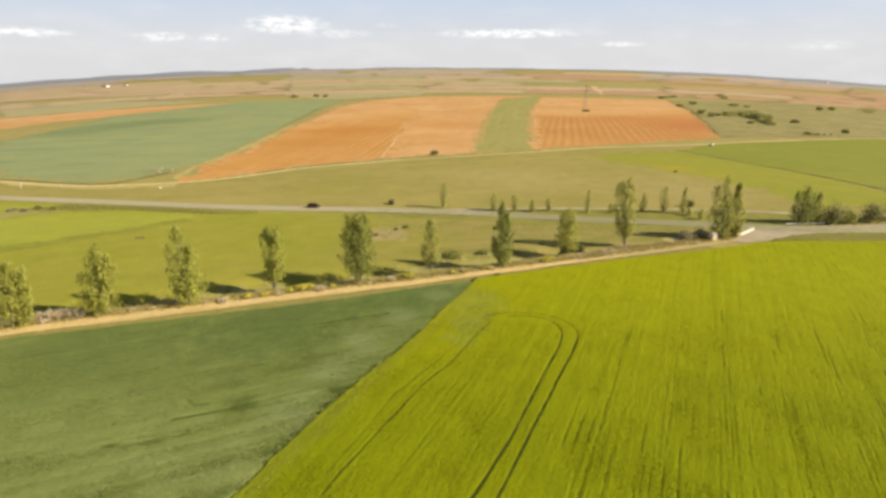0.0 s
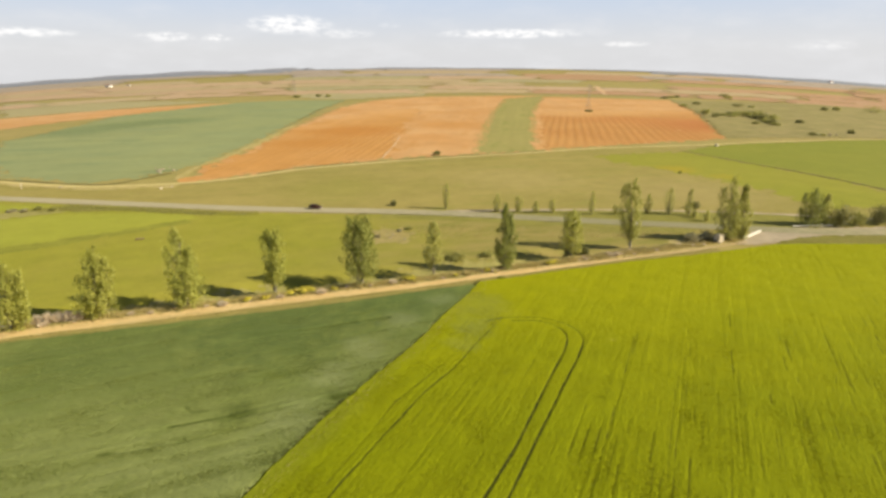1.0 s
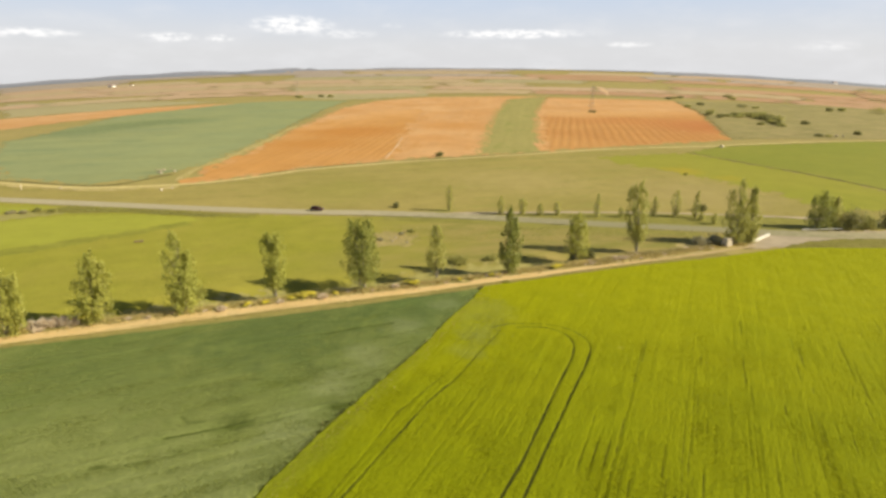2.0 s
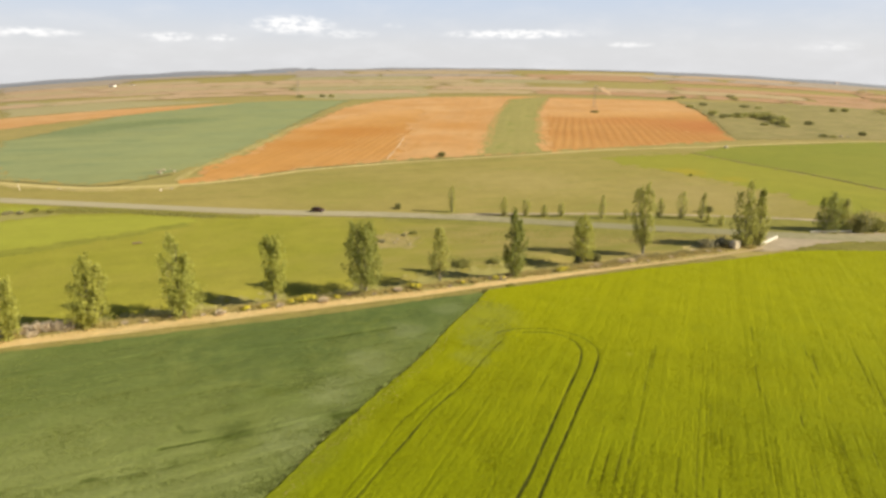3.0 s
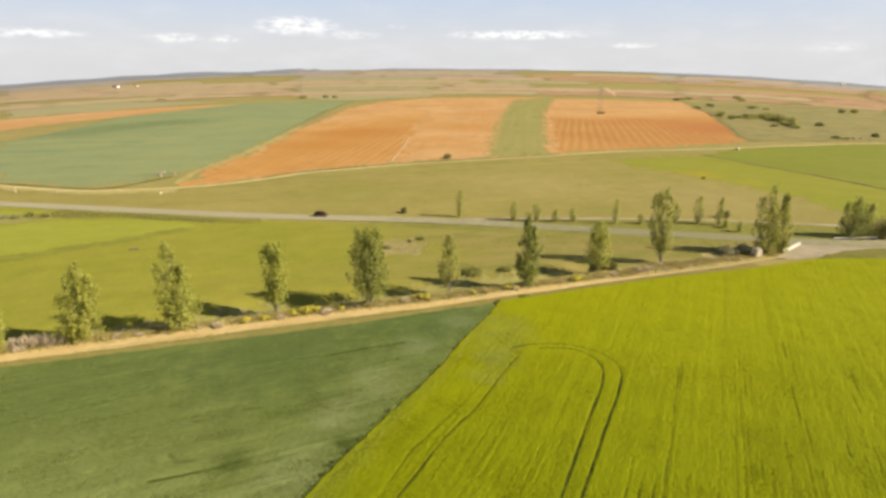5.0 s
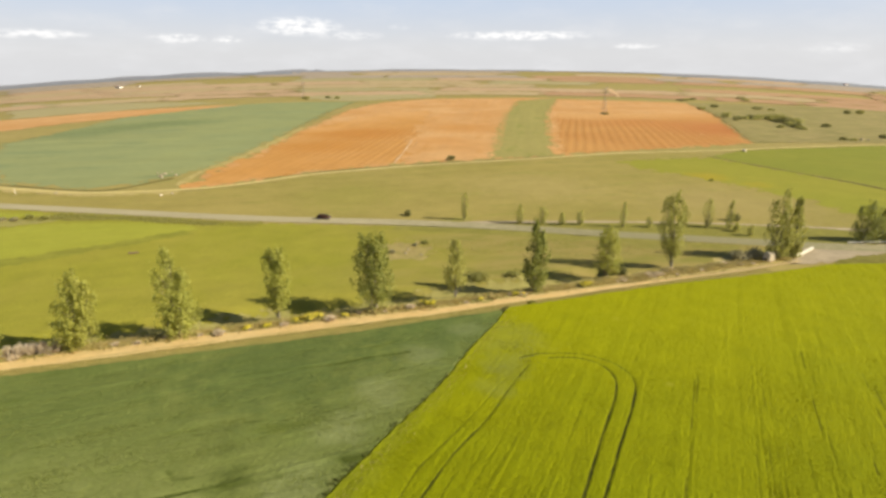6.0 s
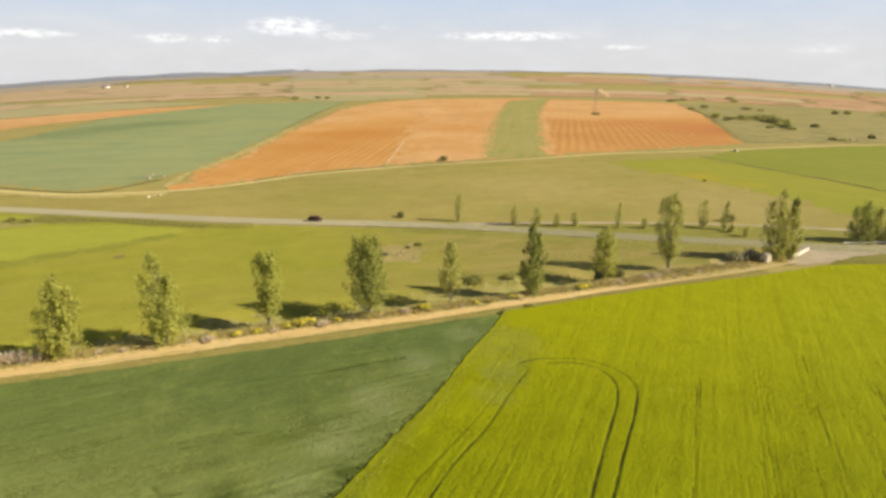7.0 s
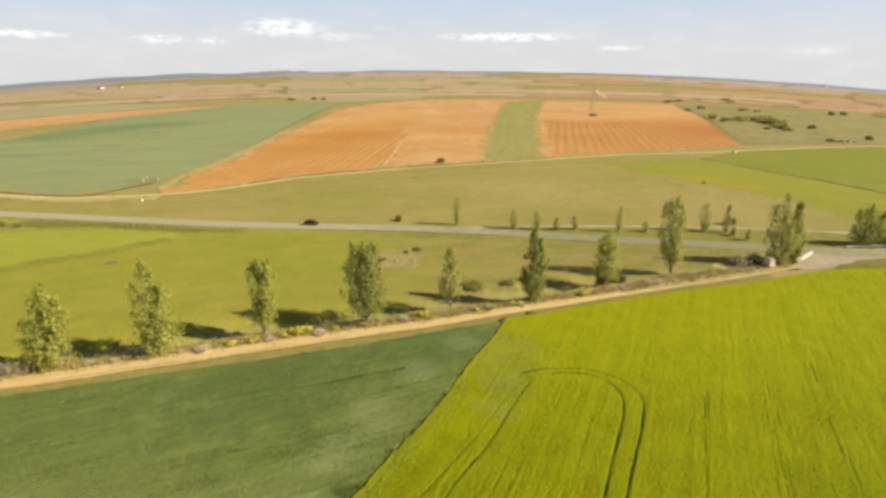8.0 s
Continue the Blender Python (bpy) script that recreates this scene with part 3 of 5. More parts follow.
def spaced(points, step):
    """A smooth line through plan points, at even steps."""
    p = np.array(points, float)
    d = np.r_[0, np.cumsum(np.hypot(*np.diff(p, axis=0).T))]
    n = max(2, int(d[-1] / step) + 1)
    s = np.linspace(0, d[-1], n)
    line = np.stack([np.interp(s, d, p[:, 0]), np.interp(s, d, p[:, 1])], 1)
    for _ in range(6):
        line[1:-1] = (line[:-2] + 2 * line[1:-1] + line[2:]) / 4
    return line


def ribbon(name, points, width, material, label, lift=0.06, step=3.0, ruts=0.0, crown=0.0, category="road", seed=0, wobble=0.15, end_width=None):
    """A way that follows a line: cambered or with two wheel ruts."""
    line = spaced(points, step)
    along = np.gradient(line, axis=0)
    along /= np.linalg.norm(along, axis=1)[:, None]
    side = np.stack([along[:, 1], -along[:, 0]], 1)
    across = np.linspace(-1, 1, 13)
    rng = np.random.RandomState(seed)
    widths = width / 2 * (1 + wobble * rough_noise(np.arange(len(line)) * 0.35, np.zeros(len(line)), seed))
    if end_width:  # narrower towards its end
        widths = widths * np.interp(np.linspace(0, 1, len(line)), [0, 0.58, 0.75, 0.88, 1], [1, 1, 0.8, end_width / width, end_width / width])
    verts = []
    for p, s, w in zip(line, side, widths):
        for k, a in enumerate(across):
            q = p + s * a * w
            z = rise_at(*q) + lift + crown * (1 - a * a) - ruts * math.exp(-(((abs(a) - 0.5) / 0.16) ** 2)) + 0.00035 * max(0, math.hypot(*q) - 300)
            z -= 0.05 * (abs(a) == 1)
            verts.append((q[0], q[1], z + (rng.uniform(-0.015, 0.015) if ruts else 0)))
    n = len(across)
    faces = [(i * n + k, i * n + k + 1, (i + 1) * n + k + 1, (i + 1) * n + k) for i in range(len(line) - 1) for k in range(n - 1)]
    return tagged(raw(name, verts, faces, material, smooth=True), label, category, kind="structure")


def line_distance(x, y, points):
    best = np.full(x.shape, 1e9)
    for (ax, ay), (bx, by) in zip(points[:-1], points[1:]):
        dx, dy = bx - ax, by - ay
        f = np.clip(((x - ax) * dx + (y - ay) * dy) / max(dx * dx + dy * dy, 1e-9), 0, 1)
        best = np.minimum(best, np.hypot(x - ax - f * dx, y - ay - f * dy))
    return best


def inside_of(x, y, corners):
    odd = np.zeros(x.shape, bool)
    for (ax, ay), (bx, by) in zip(corners, corners[1:] + corners[:1]):
        cross = (ay > y) != (by > y)
        with np.errstate(divide="ignore", invalid="ignore"):
            odd ^= cross & (x < (bx - ax) * (y - ay) / (by - ay if by != ay else 1e-9) + ax)
    return odd


def standing_crop(name, corners, tall, cell, stretch, bearing, wheel_tracks, material, label, seed=0, streak=0.07, patchiness=0.3):
    """A standing crop: its canopy with rows, uneven growth, ragged edges, and wheel tracks sunk into it and coloured as
    if shaded.
    """
    b = radians(bearing)
    turned_corners = [(p[0] * math.cos(b) - p[1] * math.sin(b), p[0] * math.sin(b) + p[1] * math.cos(b)) for p in corners]
    us = np.arange(min(p[0] for p in turned_corners) - 1, max(p[0] for p in turned_corners) + 1, cell)
    vs = np.arange(min(p[1] for p in turned_corners) - 1, max(p[1] for p in turned_corners) + 1, cell * stretch)
    u, v = np.meshgrid(us, vs)
    rng = np.random.RandomState(seed)
    u = u + rng.uniform(-0.3, 0.3, u.shape) * cell
    v = v + rng.uniform(-0.4, 0.4, v.shape) * cell * stretch
    x, y = u * math.cos(b) + v * math.sin(b), -u * math.sin(b) + v * math.cos(b)
    ring = corners + corners[:1]
    d = line_distance(x, y, ring) * np.where(inside_of(x, y, corners), 1, -1) + 0.18 * rough_noise(x * 0.9, y * 0.9, seed + 1)
    z = tall + streak * rough_noise(u * 1.6, v * 0.07, seed + 2) + streak * 0.9 * rough_noise(u * 0.55, v * 0.03, seed + 3)
    z += 0.05 * rough_noise(x * 0.25, y * 0.25, seed + 4) + rng.uniform(-0.035, 0.035, x.shape)
    pressed_shade = np.zeros(x.shape)
    patchy = np.clip(0.75 + patchiness * rough_noise(x * 0.22, y * 0.22, seed + 7) + patchiness * 0.6 * rough_noise(x * 0.7, y * 0.7, seed + 8), 0, 1)
    uneven = np.clip(0.75 + 0.45 * rough_noise(x * 0.3, y * 0.3, seed + 6), 0.2, 1)
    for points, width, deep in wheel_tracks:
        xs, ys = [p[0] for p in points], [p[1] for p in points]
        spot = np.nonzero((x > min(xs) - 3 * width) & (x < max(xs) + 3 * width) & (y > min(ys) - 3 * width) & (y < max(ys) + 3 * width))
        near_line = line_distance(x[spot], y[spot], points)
        # tracks and drill gaps: the gap's shade goes into the colour, beside the dent
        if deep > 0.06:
            pressed_shade[spot] = np.maximum(pressed_shade[spot], np.exp(-((near_line / (1.15 * width)) ** 4)) * min(1.0, deep / (0.17)) * np.maximum(patchy[spot], 0.7 if deep > 0.14 else 0.25))
        z[spot] -= deep * 0.55 * np.exp(-((near_line / width) ** 4)) * uneven[spot]
    z = np.where(d > 0, np.maximum(z, 0.05) * np.clip(d / 0.45, 0, 1) ** 0.5, 0) + 0.03
    keep = d > -0.1
    faces_ok = keep[:-1, :-1] & keep[1:, :-1] & keep[:-1, 1:] & keep[1:, 1:]
    index = np.arange(x.size).reshape(x.shape)
    faces = np.stack([index[:-1, :-1], index[:-1, 1:], index[1:, 1:], index[1:, :-1]], -1)[faces_ok]
    used, faces = np.unique(faces, return_inverse=True)
    verts = np.stack([x.ravel(), y.ravel(), z.ravel()], 1)[used]
    ob = raw(name, verts, faces.reshape(-1, 4), material, smooth=True)
    ob.data.attributes.new("pressed_shade", "FLOAT", "POINT").data.foreach_set("value", pressed_shade.ravel()[used].astype(np.float32))
    return tagged(ob, label, "crop field", kind="structure")


# ---- fields, ways and water-free ditches ----
build_ground()

# far quilt of parcels out to the horizon, most with haze in their colour
quilt = random.Random(11)
kinds = [(HAZY_BROWN_SOIL, "far tilled field in haze-paled brown"), (HAZY_STRAW_LAND, "far stubble field in haze-paled straw colour"), (HAZY_GREEN, "far crop field in haze-paled green"), (HAZY_BROWN_SOIL, "far tilled field in haze-paled brown"),
         (HAZY_STRAW_LAND, "far stubble field in haze-paled straw colour")]
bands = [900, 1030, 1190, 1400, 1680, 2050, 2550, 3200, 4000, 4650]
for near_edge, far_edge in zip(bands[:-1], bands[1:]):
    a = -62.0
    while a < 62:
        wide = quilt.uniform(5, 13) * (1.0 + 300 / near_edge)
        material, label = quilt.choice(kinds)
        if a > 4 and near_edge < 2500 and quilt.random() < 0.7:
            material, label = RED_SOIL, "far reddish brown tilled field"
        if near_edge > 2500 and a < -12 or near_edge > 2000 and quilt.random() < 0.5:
            material, label = HAZY_SCRUB, "far scrubland below the horizon, greyed with painted haze"
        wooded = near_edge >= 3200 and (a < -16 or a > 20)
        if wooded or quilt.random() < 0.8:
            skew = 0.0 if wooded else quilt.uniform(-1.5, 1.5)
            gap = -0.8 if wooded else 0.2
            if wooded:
                material, label = HAZY_WOODS, "far wooded rise on the horizon, painted hazy blue"
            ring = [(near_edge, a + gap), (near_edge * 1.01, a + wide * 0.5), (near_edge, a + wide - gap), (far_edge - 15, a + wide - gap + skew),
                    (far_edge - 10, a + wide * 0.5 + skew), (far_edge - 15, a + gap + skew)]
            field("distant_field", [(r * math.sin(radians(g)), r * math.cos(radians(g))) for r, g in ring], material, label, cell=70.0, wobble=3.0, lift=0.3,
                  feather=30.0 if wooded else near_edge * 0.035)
        a += wide



def ridge(start, end, tall, seed, label):
    """A long low hill on the horizon, between two bearings."""
    steps, verts, faces = 60, [], []
    for k in range(steps + 1):
        f = k / steps
        g = radians(start + (end - start) * f)
        shape = min(1, f * 7, (1 - f) * 7) ** 0.6 * (0.72 + 0.28 * float(rough_noise(np.array([f * 9.0]), np.array([seed * 1.0]), seed)[0]))
        for r, h in ((4150, 0), (4300, 0.7), (4420, 1.0), (4560, 0.8), (4690, 0)):
            x, y = r * math.sin(g), r * math.cos(g)
            verts.append((x, y, rise_at(x, y) + 1.0 + h * tall * shape))
    for k in range(steps):
        for n in range(4):
            a = k * 5 + n
            faces.append((a, a + 5, a + 6, a + 1))
    tagged(raw("distant_hill", verts, faces, HAZY_HILL_WOODS, smooth=True), label, "hill", kind="structure")


ridge(-42, -20, 17, 1, "long wooded hill on the horizon, painted hazy blue")
ridge(-19, -12.5, 19, 2, "flat-topped hill on the horizon, painted hazy blue")
ridge(-8.5, 10, 13, 3, "long flat hill on the horizon, painted hazy blue")
ridge(12, 30, 9, 4, "low hill on the horizon, painted hazy blue")
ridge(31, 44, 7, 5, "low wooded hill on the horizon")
layer[0] = 64
field("distant_field", [(-1266, 1632), (-738, 946), (-457, 954), (-380, 1100), (-700, 1500)], HAZY_BROWN_SOIL, "far tilled field in haze-paled brown", 110, wobble=3)
field("distant_field", [(-687, 880), (-436, 554), (-368, 632), (-300, 733), (-569, 836)], HAZY_GREEN, "far green crop strip beside orange soil", 30, wobble=2)
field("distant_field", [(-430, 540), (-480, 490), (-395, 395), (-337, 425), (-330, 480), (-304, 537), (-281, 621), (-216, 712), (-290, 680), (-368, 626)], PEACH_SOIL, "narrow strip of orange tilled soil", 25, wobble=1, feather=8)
field("distant_field", [(-231, 922), (-22, 1039), (-30, 824), (-134, 745), (-215, 800)], HAZY_GREEN, "far yellowish green crop field", 30, wobble=2)
field("wheat_field", [(-269, 337), (-276, 375), (-292, 456), (-310, 530), (-290, 600), (-254, 704), (-192, 732), (-128, 728), (-128, 577), (-120, 419), (-115, 327),
                      (-115, 276), (-118, 249), (-123, 238), (-130, 224), (-142, 217), (-161, 222), (-183, 227), (-225, 270)],
      FAR_WHEAT, "large blue-green wheat field beyond the road", 20)
field("ploughed_field", [(-106, 216), (-109, 276), (-108, 327), (-112, 431), (-112, 613), (-88, 725), (-33, 796), (89, 825), (140, 815), (96, 560), (72, 400), (58, 301), (14.5, 289.5),
                         (-23.5, 277), (-67, 252), (-90, 227)], PEACH_SOIL, "large field of pale orange tilled soil", 20)
field("ploughed_field", [(-105, 219), (-107, 276), (-106, 327), (-109, 420), (-96, 480), (-72, 560), (-26, 590), (-29, 400), (-28, 279), (-67, 254), (-90, 229)],
      ORANGE_SOIL, "orange ploughed soil with slanting furrows", 20, wobble=2.5, feather=14)
field("ploughed_field", [(-24, 560), (-26, 400), (-25, 280), (13, 292), (24, 383), (46, 560)], PEACH_SOIL, "plain orange tilled soil", 20)
field("crop_strip", [(16, 292), (26.6, 383), (48, 553), (82, 759), (147, 829), (91, 541), (66, 383), (53, 300)], STRIP_GREEN, "olive green crop strip between orange fields", 20, feather=20)
field("distant_field", [(429, 739), (560, 838), (638, 834), (515, 671), (447, 676), (396, 671)], HAZY_BROWN_SOIL, "far tawny tilled field on the slope", 40, feather=14)
field("distant_field", [(-240, 924), (-141, 1002), (-22, 1039), (-27, 853), (-113, 800), (-195, 809)], HAZY_GREEN, "far yellow-green crop field", 40, feather=20)
field("ploughed_field", [(51, 306), (60, 380), (86, 550), (140, 801), (301, 756), (254, 576), (177, 352)], PEACH_SOIL, "pale orange tilled soil", 20)
field("ploughed_field", [(55, 308), (94, 558), (252, 574), (177, 354)], RIDGED_SOIL, "red-orange soil ploughed in long ridges", 20, feather=9)
field("scrub_slope", [(180, 356), (256, 576), (300, 756), (520, 760), (640, 500), (300, 362)], SCRUB, "olive scrubby grazing slope with bushes", 20)
field("north_meadow", [(-178, 215), (-150, 207), (-133, 205), (-123, 209), (-98, 213), (-80, 227), (-66, 243), (-23, 266), (20, 281), (54, 295), (84, 307), (129, 316),
                       (165, 200), (160, 150), (79, 154), (45, 160), (3, 169), (-25, 173), (-73, 177), (-115, 183), (-200, 196)], NORTH_MEADOW, "olive brown dry meadow beyond the road", 40, category="meadow")
field("crop_field", [(129, 299), (143, 267), (155, 241), (165, 210), (166, 190), (260, 190), (330, 360), (285, 352), (176, 328), (155, 321)], EAST_CROP,
      "dark green crop field", 40)
field("crop_field", [(76, 284), (128, 298), (142, 266), (154, 240.5), (164, 209.5), (165, 196), (158, 178), (124, 178), (121, 203), (103, 237), (82, 266)], EAST_BRIGHT,
      "bright yellow-green crop field", 15, feather=9)
field("south_meadow", beside(TRACK, 1.5)[2:15] + [(40, 133), (33, 149), (8, 144), (-25, 135), (-58, 122), (-85, 110),
                       (-110, 99), (-136, 89)], MEADOW, "shallow grassed ditch behind the poplars", 1.0, category="meadow", lift=0.03)
field("south_meadow", [(-220, 40), (-140, 66), (-130, 70), (-132, 79), (-112, 89), (-83, 101.5), (-56, 113.5), (-24, 126.5), (8, 135.5), (32, 141), (32, 127), (36, 128), (60, 134.5), (76, 143),
                       (80, 152), (45, 157), (3, 165), (-24, 168.5), (-48, 170), (-71, 172), (-111, 179), (-220, 196)], MEADOW, "grazed meadow, green turning dry and brown", 30, category="meadow")
field("crop_field", [(-220, 130), (-136, 161), (-123, 168), (-101, 171), (-81, 167), (-76, 163.7), (-88, 153.5), (-101, 143.7), (-114, 134), (-200, 85)], BRIGHT_CROP,
      "bright green crop patch in the meadow", 20)
field("crop_field", [(-170, 180), (-150, 181), (-140, 179), (-131, 179.5), (-138, 173), (-160, 170)], BRIGHT_CROP, "small bright green crop patch beside the road", 20)
field("verge", [(-126, 180), (-111, 178.5), (-71, 171), (-74, 167.5), (-81, 168.5), (-101, 173), (-122, 171.5), (-138, 170)], DITCH, "dark rough grass below the road", 10, feather=1.5, category="verge")
field("verge", [(-150, 124), (-117, 126), (-101, 137.5), (-86, 149.5), (-76, 160.5), (-79, 163.5), (-88, 154.5), (-101, 145), (-114, 135.4), (-150, 131)], BAND_GRASS, "rough olive grass along the crop edge", 10, feather=3.0, category="verge")
field("verge", [(-146, 166), (-138, 172), (-128, 171), (-122, 172.5), (-124, 168.5), (-131, 165.5), (-139, 162)], PALE_GRASS, "pale pinkish rough ground beside the crop", 5, feather=3.0, category="verge")
field("bare_patch", [(-20, 151), (-14, 153.5), (-9.5, 150), (-8, 144), (-10, 139), (-17, 138.5), (-21, 144)], BARE_EARTH, "bare pinkish earth in the meadow", 4, wobble=0.9, category="bare earth", feather=4.5)
field("verge", beside(TRACK, 4.2)[1:] + beside(TRACK, 0.8)[:0:-1],
      VERGE, "dry grassy verge along the sandy track", 8, feather=0.9, wobble=0.35, category="verge")
field("verge", [(-92, 86), (-79, 95.5), (-62, 102), (-46, 108), (-31, 113), (-12, 120), (6, 126), (26, 131), (30, 126), (10, 119), (-12, 112), (-46, 101), (-64, 94.5)], PALE_GRASS, "pale dry grass round the feet of the poplars", 1.0, lift=0.14, feather=4.5, wobble=1.0, category="verge")
field("verge", [(24, 124), (30, 129), (40, 134.5), (52, 138.5), (62, 143), (72, 145), (74, 141), (60, 136), (36, 127.5)], VERGE, "dry pinkish weeds below the poplars", 6, feather=1.6, wobble=0.6, category="verge")
field("verge", [(86, 138.2), (92.5, 138.8), (99.7, 138.4), (118, 138.6), (200, 142), (200, 149), (122, 147.4), (106, 147), (97, 145.4), (91, 141.8)], DITCH,
      "rough dark grass between crop and gravel road", 8, feather=2.2, wobble=0.4, category="verge")
field("verge", [(6, 170.5), (30, 173), (50, 173.4), (78, 172), (97, 169.4), (112, 166), (130, 157), (100, 153), (80, 157), (45, 163), (25, 167)], DARK_GRASS, "rough green grass between road and side way", 10, wobble=0.5, category="verge")
ribbon("verge", [(-20, 166.8), (3, 163.6), (25, 159.6), (45, 155.2), (70, 150.5)], 5.0, DARK_GRASS, "damp green grass below the road", 0.09, 3.0, category="verge", seed=12, wobble=0.3)
field("gravel_apron", [(75.5, 138.2), (80.5, 138.3), (86, 139.6), (91, 141.6), (97, 144.9), (106, 146.4), (122, 146.8), (260, 151), (260, 160), (131, 155), (112, 153.6), (93, 154.4), (87, 151), (82, 144.4)], GRAVEL,
      "worn grey gravel road junction", 10, feather=1.8, wobble=0.3, category="road")
ribbon("road", [(-700, 275), (-300, 212), (-159, 190), (-112.8, 182.8), (-71.8, 176.5), (-48, 174), (-24.5, 173), (3, 169.7), (45, 160.8), (79, 155), (100, 150.5),
                (130, 149.5), (260, 154)], 6.0, ASPHALT, "worn grey-beige asphalt country road", 0.14, 4.0, crown=0.08, wobble=0.02)
ribbon("field_track", [(0, 172.5), (25, 174), (48.8, 174.5), (76.8, 173), (95.9, 170.7), (110.6, 167.9), (140, 161)], 1.9, GRAVEL, "pale gravel side way beside the road", 0.13, wobble=0.5, seed=14)
ribbon("field_track", [(-400, 262), (-260, 234), (-178, 217.9), (-150, 210.3), (-133.7, 208.2), (-122.9, 211), (-98, 216.5), (-79.9, 230.5), (-66.1, 246.3), (-23, 269), (19.8, 284.6),
                       (54.4, 298), (84, 310.5), (155.3, 323.9), (175.6, 331.1), (285.5, 355.3), (450, 395)], 3.4, PALE_TRACK, "pale earth track between the fields", 0.2, 4.0, ruts=0.04)
ribbon("field_track", [(244, 866), (262, 940), (288, 1060), (314, 1184)], 9.0, FOOTPATH, "far pale earth path across tilled fields", 0.5, 12.0, wobble=0.8, seed=23)
ribbon("verge", [(-300, 239), (-260, 231.5), (-178, 215.6), (-150, 208.4), (-133.7, 206.2), (-118, 209), (-104, 211)], 6.5, VERGE, "straw-coloured margin beside the earth track", 0.15, 3.0, category="verge", seed=31, wobble=0.5)
ribbon("field_track", [(-31.4, 276), (-29.8, 310), (-29, 344), (-29.2, 362)], 1.0, FOOTPATH, "faint pale footpath across ploughed soil", 0.26, 3.0, wobble=0.5, seed=21)
ribbon("verge", [(-260, 237.5), (-183, 222.5), (-161, 217), (-142, 212.5), (-133, 212), (-128, 217), (-119, 237)], 2.6, WEEDS, "dark rough bank below the wheat", 0.12, 2.0, category="verge", seed=6, wobble=0.5)
ribbon("verge", [(-110, 222), (-114, 249), (-111.5, 276), (-111, 327), (-115.5, 431)], 4.0, VERGE, "straw-coloured grassy baulk between wheat and ploughed soil", 0.2, 3.0, category="verge", seed=7, wobble=0.7)
ribbon("verge", [(-80, 234), (-66, 250), (-23, 272.5), (-5, 279), (19, 287.8), (54, 301)], 2.4, WEEDS, "dark weedy strip beside the field track", 0.16, 2.0, category="verge", seed=8, wobble=0.8)
ribbon("verge", [(128, 302), (143, 267), (155, 241), (165, 210), (168, 192)], 2.2, WEEDS, "dark weedy boundary between two crops", 0.14, 2.0, category="verge", seed=9, wobble=0.6)
ribbon("field_margin", beside(TRACK, -2.5)[:-1], 3.6, MARGIN_EARTH, "narrow dry olive margin between track and crop", 0.1, 1.5, category="margin", seed=4)
ribbon("sandy_track", TRACK, 3.15, TRACK_SAND, "sandy ochre farm track with wheel ruts", 0.14, 1.2, ruts=0.08, end_width=1.0)

# the two standing crops next to the track
EDGE = [(7, 110.6), (4.8, 105.2), (2.4, 100.6), (-0.2, 95.4), (-2.5, 90.2), (-4.8, 84.9), (-7.1, 80.1), (-9.3, 76.6), (-11.2, 73.2), (-13.1, 69.6), (-14.4, 67.2), (-15.7, 65), (-16.7, 62.3), (-17.9, 59.6), (-19.2, 56.8), (-20.6, 53.6), (-22.4, 48.9), (-26, 40)]
inner_turn = [(-26, 0), (3.3, 48), (8.5, 57.7), (14.9, 72.1), (19.4, 81.6), (20.9, 86), (20.5, 89.3), (18.4, 91.8), (15.5, 92.6), (12, 92.2)]
outer_turn = [(-20, 0), (6, 48), (11.1, 58.8), (16.7, 70.5), (20.9, 79), (23.2, 84.3), (23.5, 88), (21.2, 91.7), (16.9, 93.8), (10, 93.6), (7.4, 92.3)]
left_near = [(8.6, 90.3), (7.5, 88.5), (4.5, 82.9), (1.7, 77.1), (-0.8, 73), (-3.4, 69.1), (-5.6, 64.5), (-6.4, 62.7), (-8.1, 59.7), (-9.9, 55.6), (-12, 51.5), (-13.4, 48)]
left_far = [(4, 85.4), (1.4, 80.6), (-0.9, 76.7), (-3.4, 72.5), (-7.1, 67.3), (-8.6, 63.3), (-10.5, 58.5), (-13.6, 51)]


def faint(u, start, end):
    b = radians(24.5)
    return [(u * math.cos(b) + s * math.sin(b), -u * math.sin(b) + s * math.cos(b)) for s in (start, end)]


inner_turn, outer_turn, left_near, left_far = [[tuple(p) for p in spaced(points, 0.8)] for points in (inner_turn, outer_turn, left_near, left_far)]
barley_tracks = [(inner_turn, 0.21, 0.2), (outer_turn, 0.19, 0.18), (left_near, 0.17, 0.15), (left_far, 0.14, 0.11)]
groove = random.Random(5)


def drill_lines(u, start, end, strength, lines):
    """Gaps left by the seed drill: a few thin broken lines side by side."""
    for k in range(lines):
        a, off = start + groove.uniform(-4, 6), k * groove.uniform(0.42, 0.7) + groove.uniform(-0.1, 0.1)
        while a < end:
            b = min(end, a + groove.uniform(6, 24))
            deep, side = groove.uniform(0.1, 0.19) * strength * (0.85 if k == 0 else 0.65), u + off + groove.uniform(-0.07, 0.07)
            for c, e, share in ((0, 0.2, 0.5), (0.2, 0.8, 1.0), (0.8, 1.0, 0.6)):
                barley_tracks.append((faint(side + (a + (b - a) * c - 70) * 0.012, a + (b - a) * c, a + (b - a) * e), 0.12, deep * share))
            a = b + groove.uniform(0.5, 7)


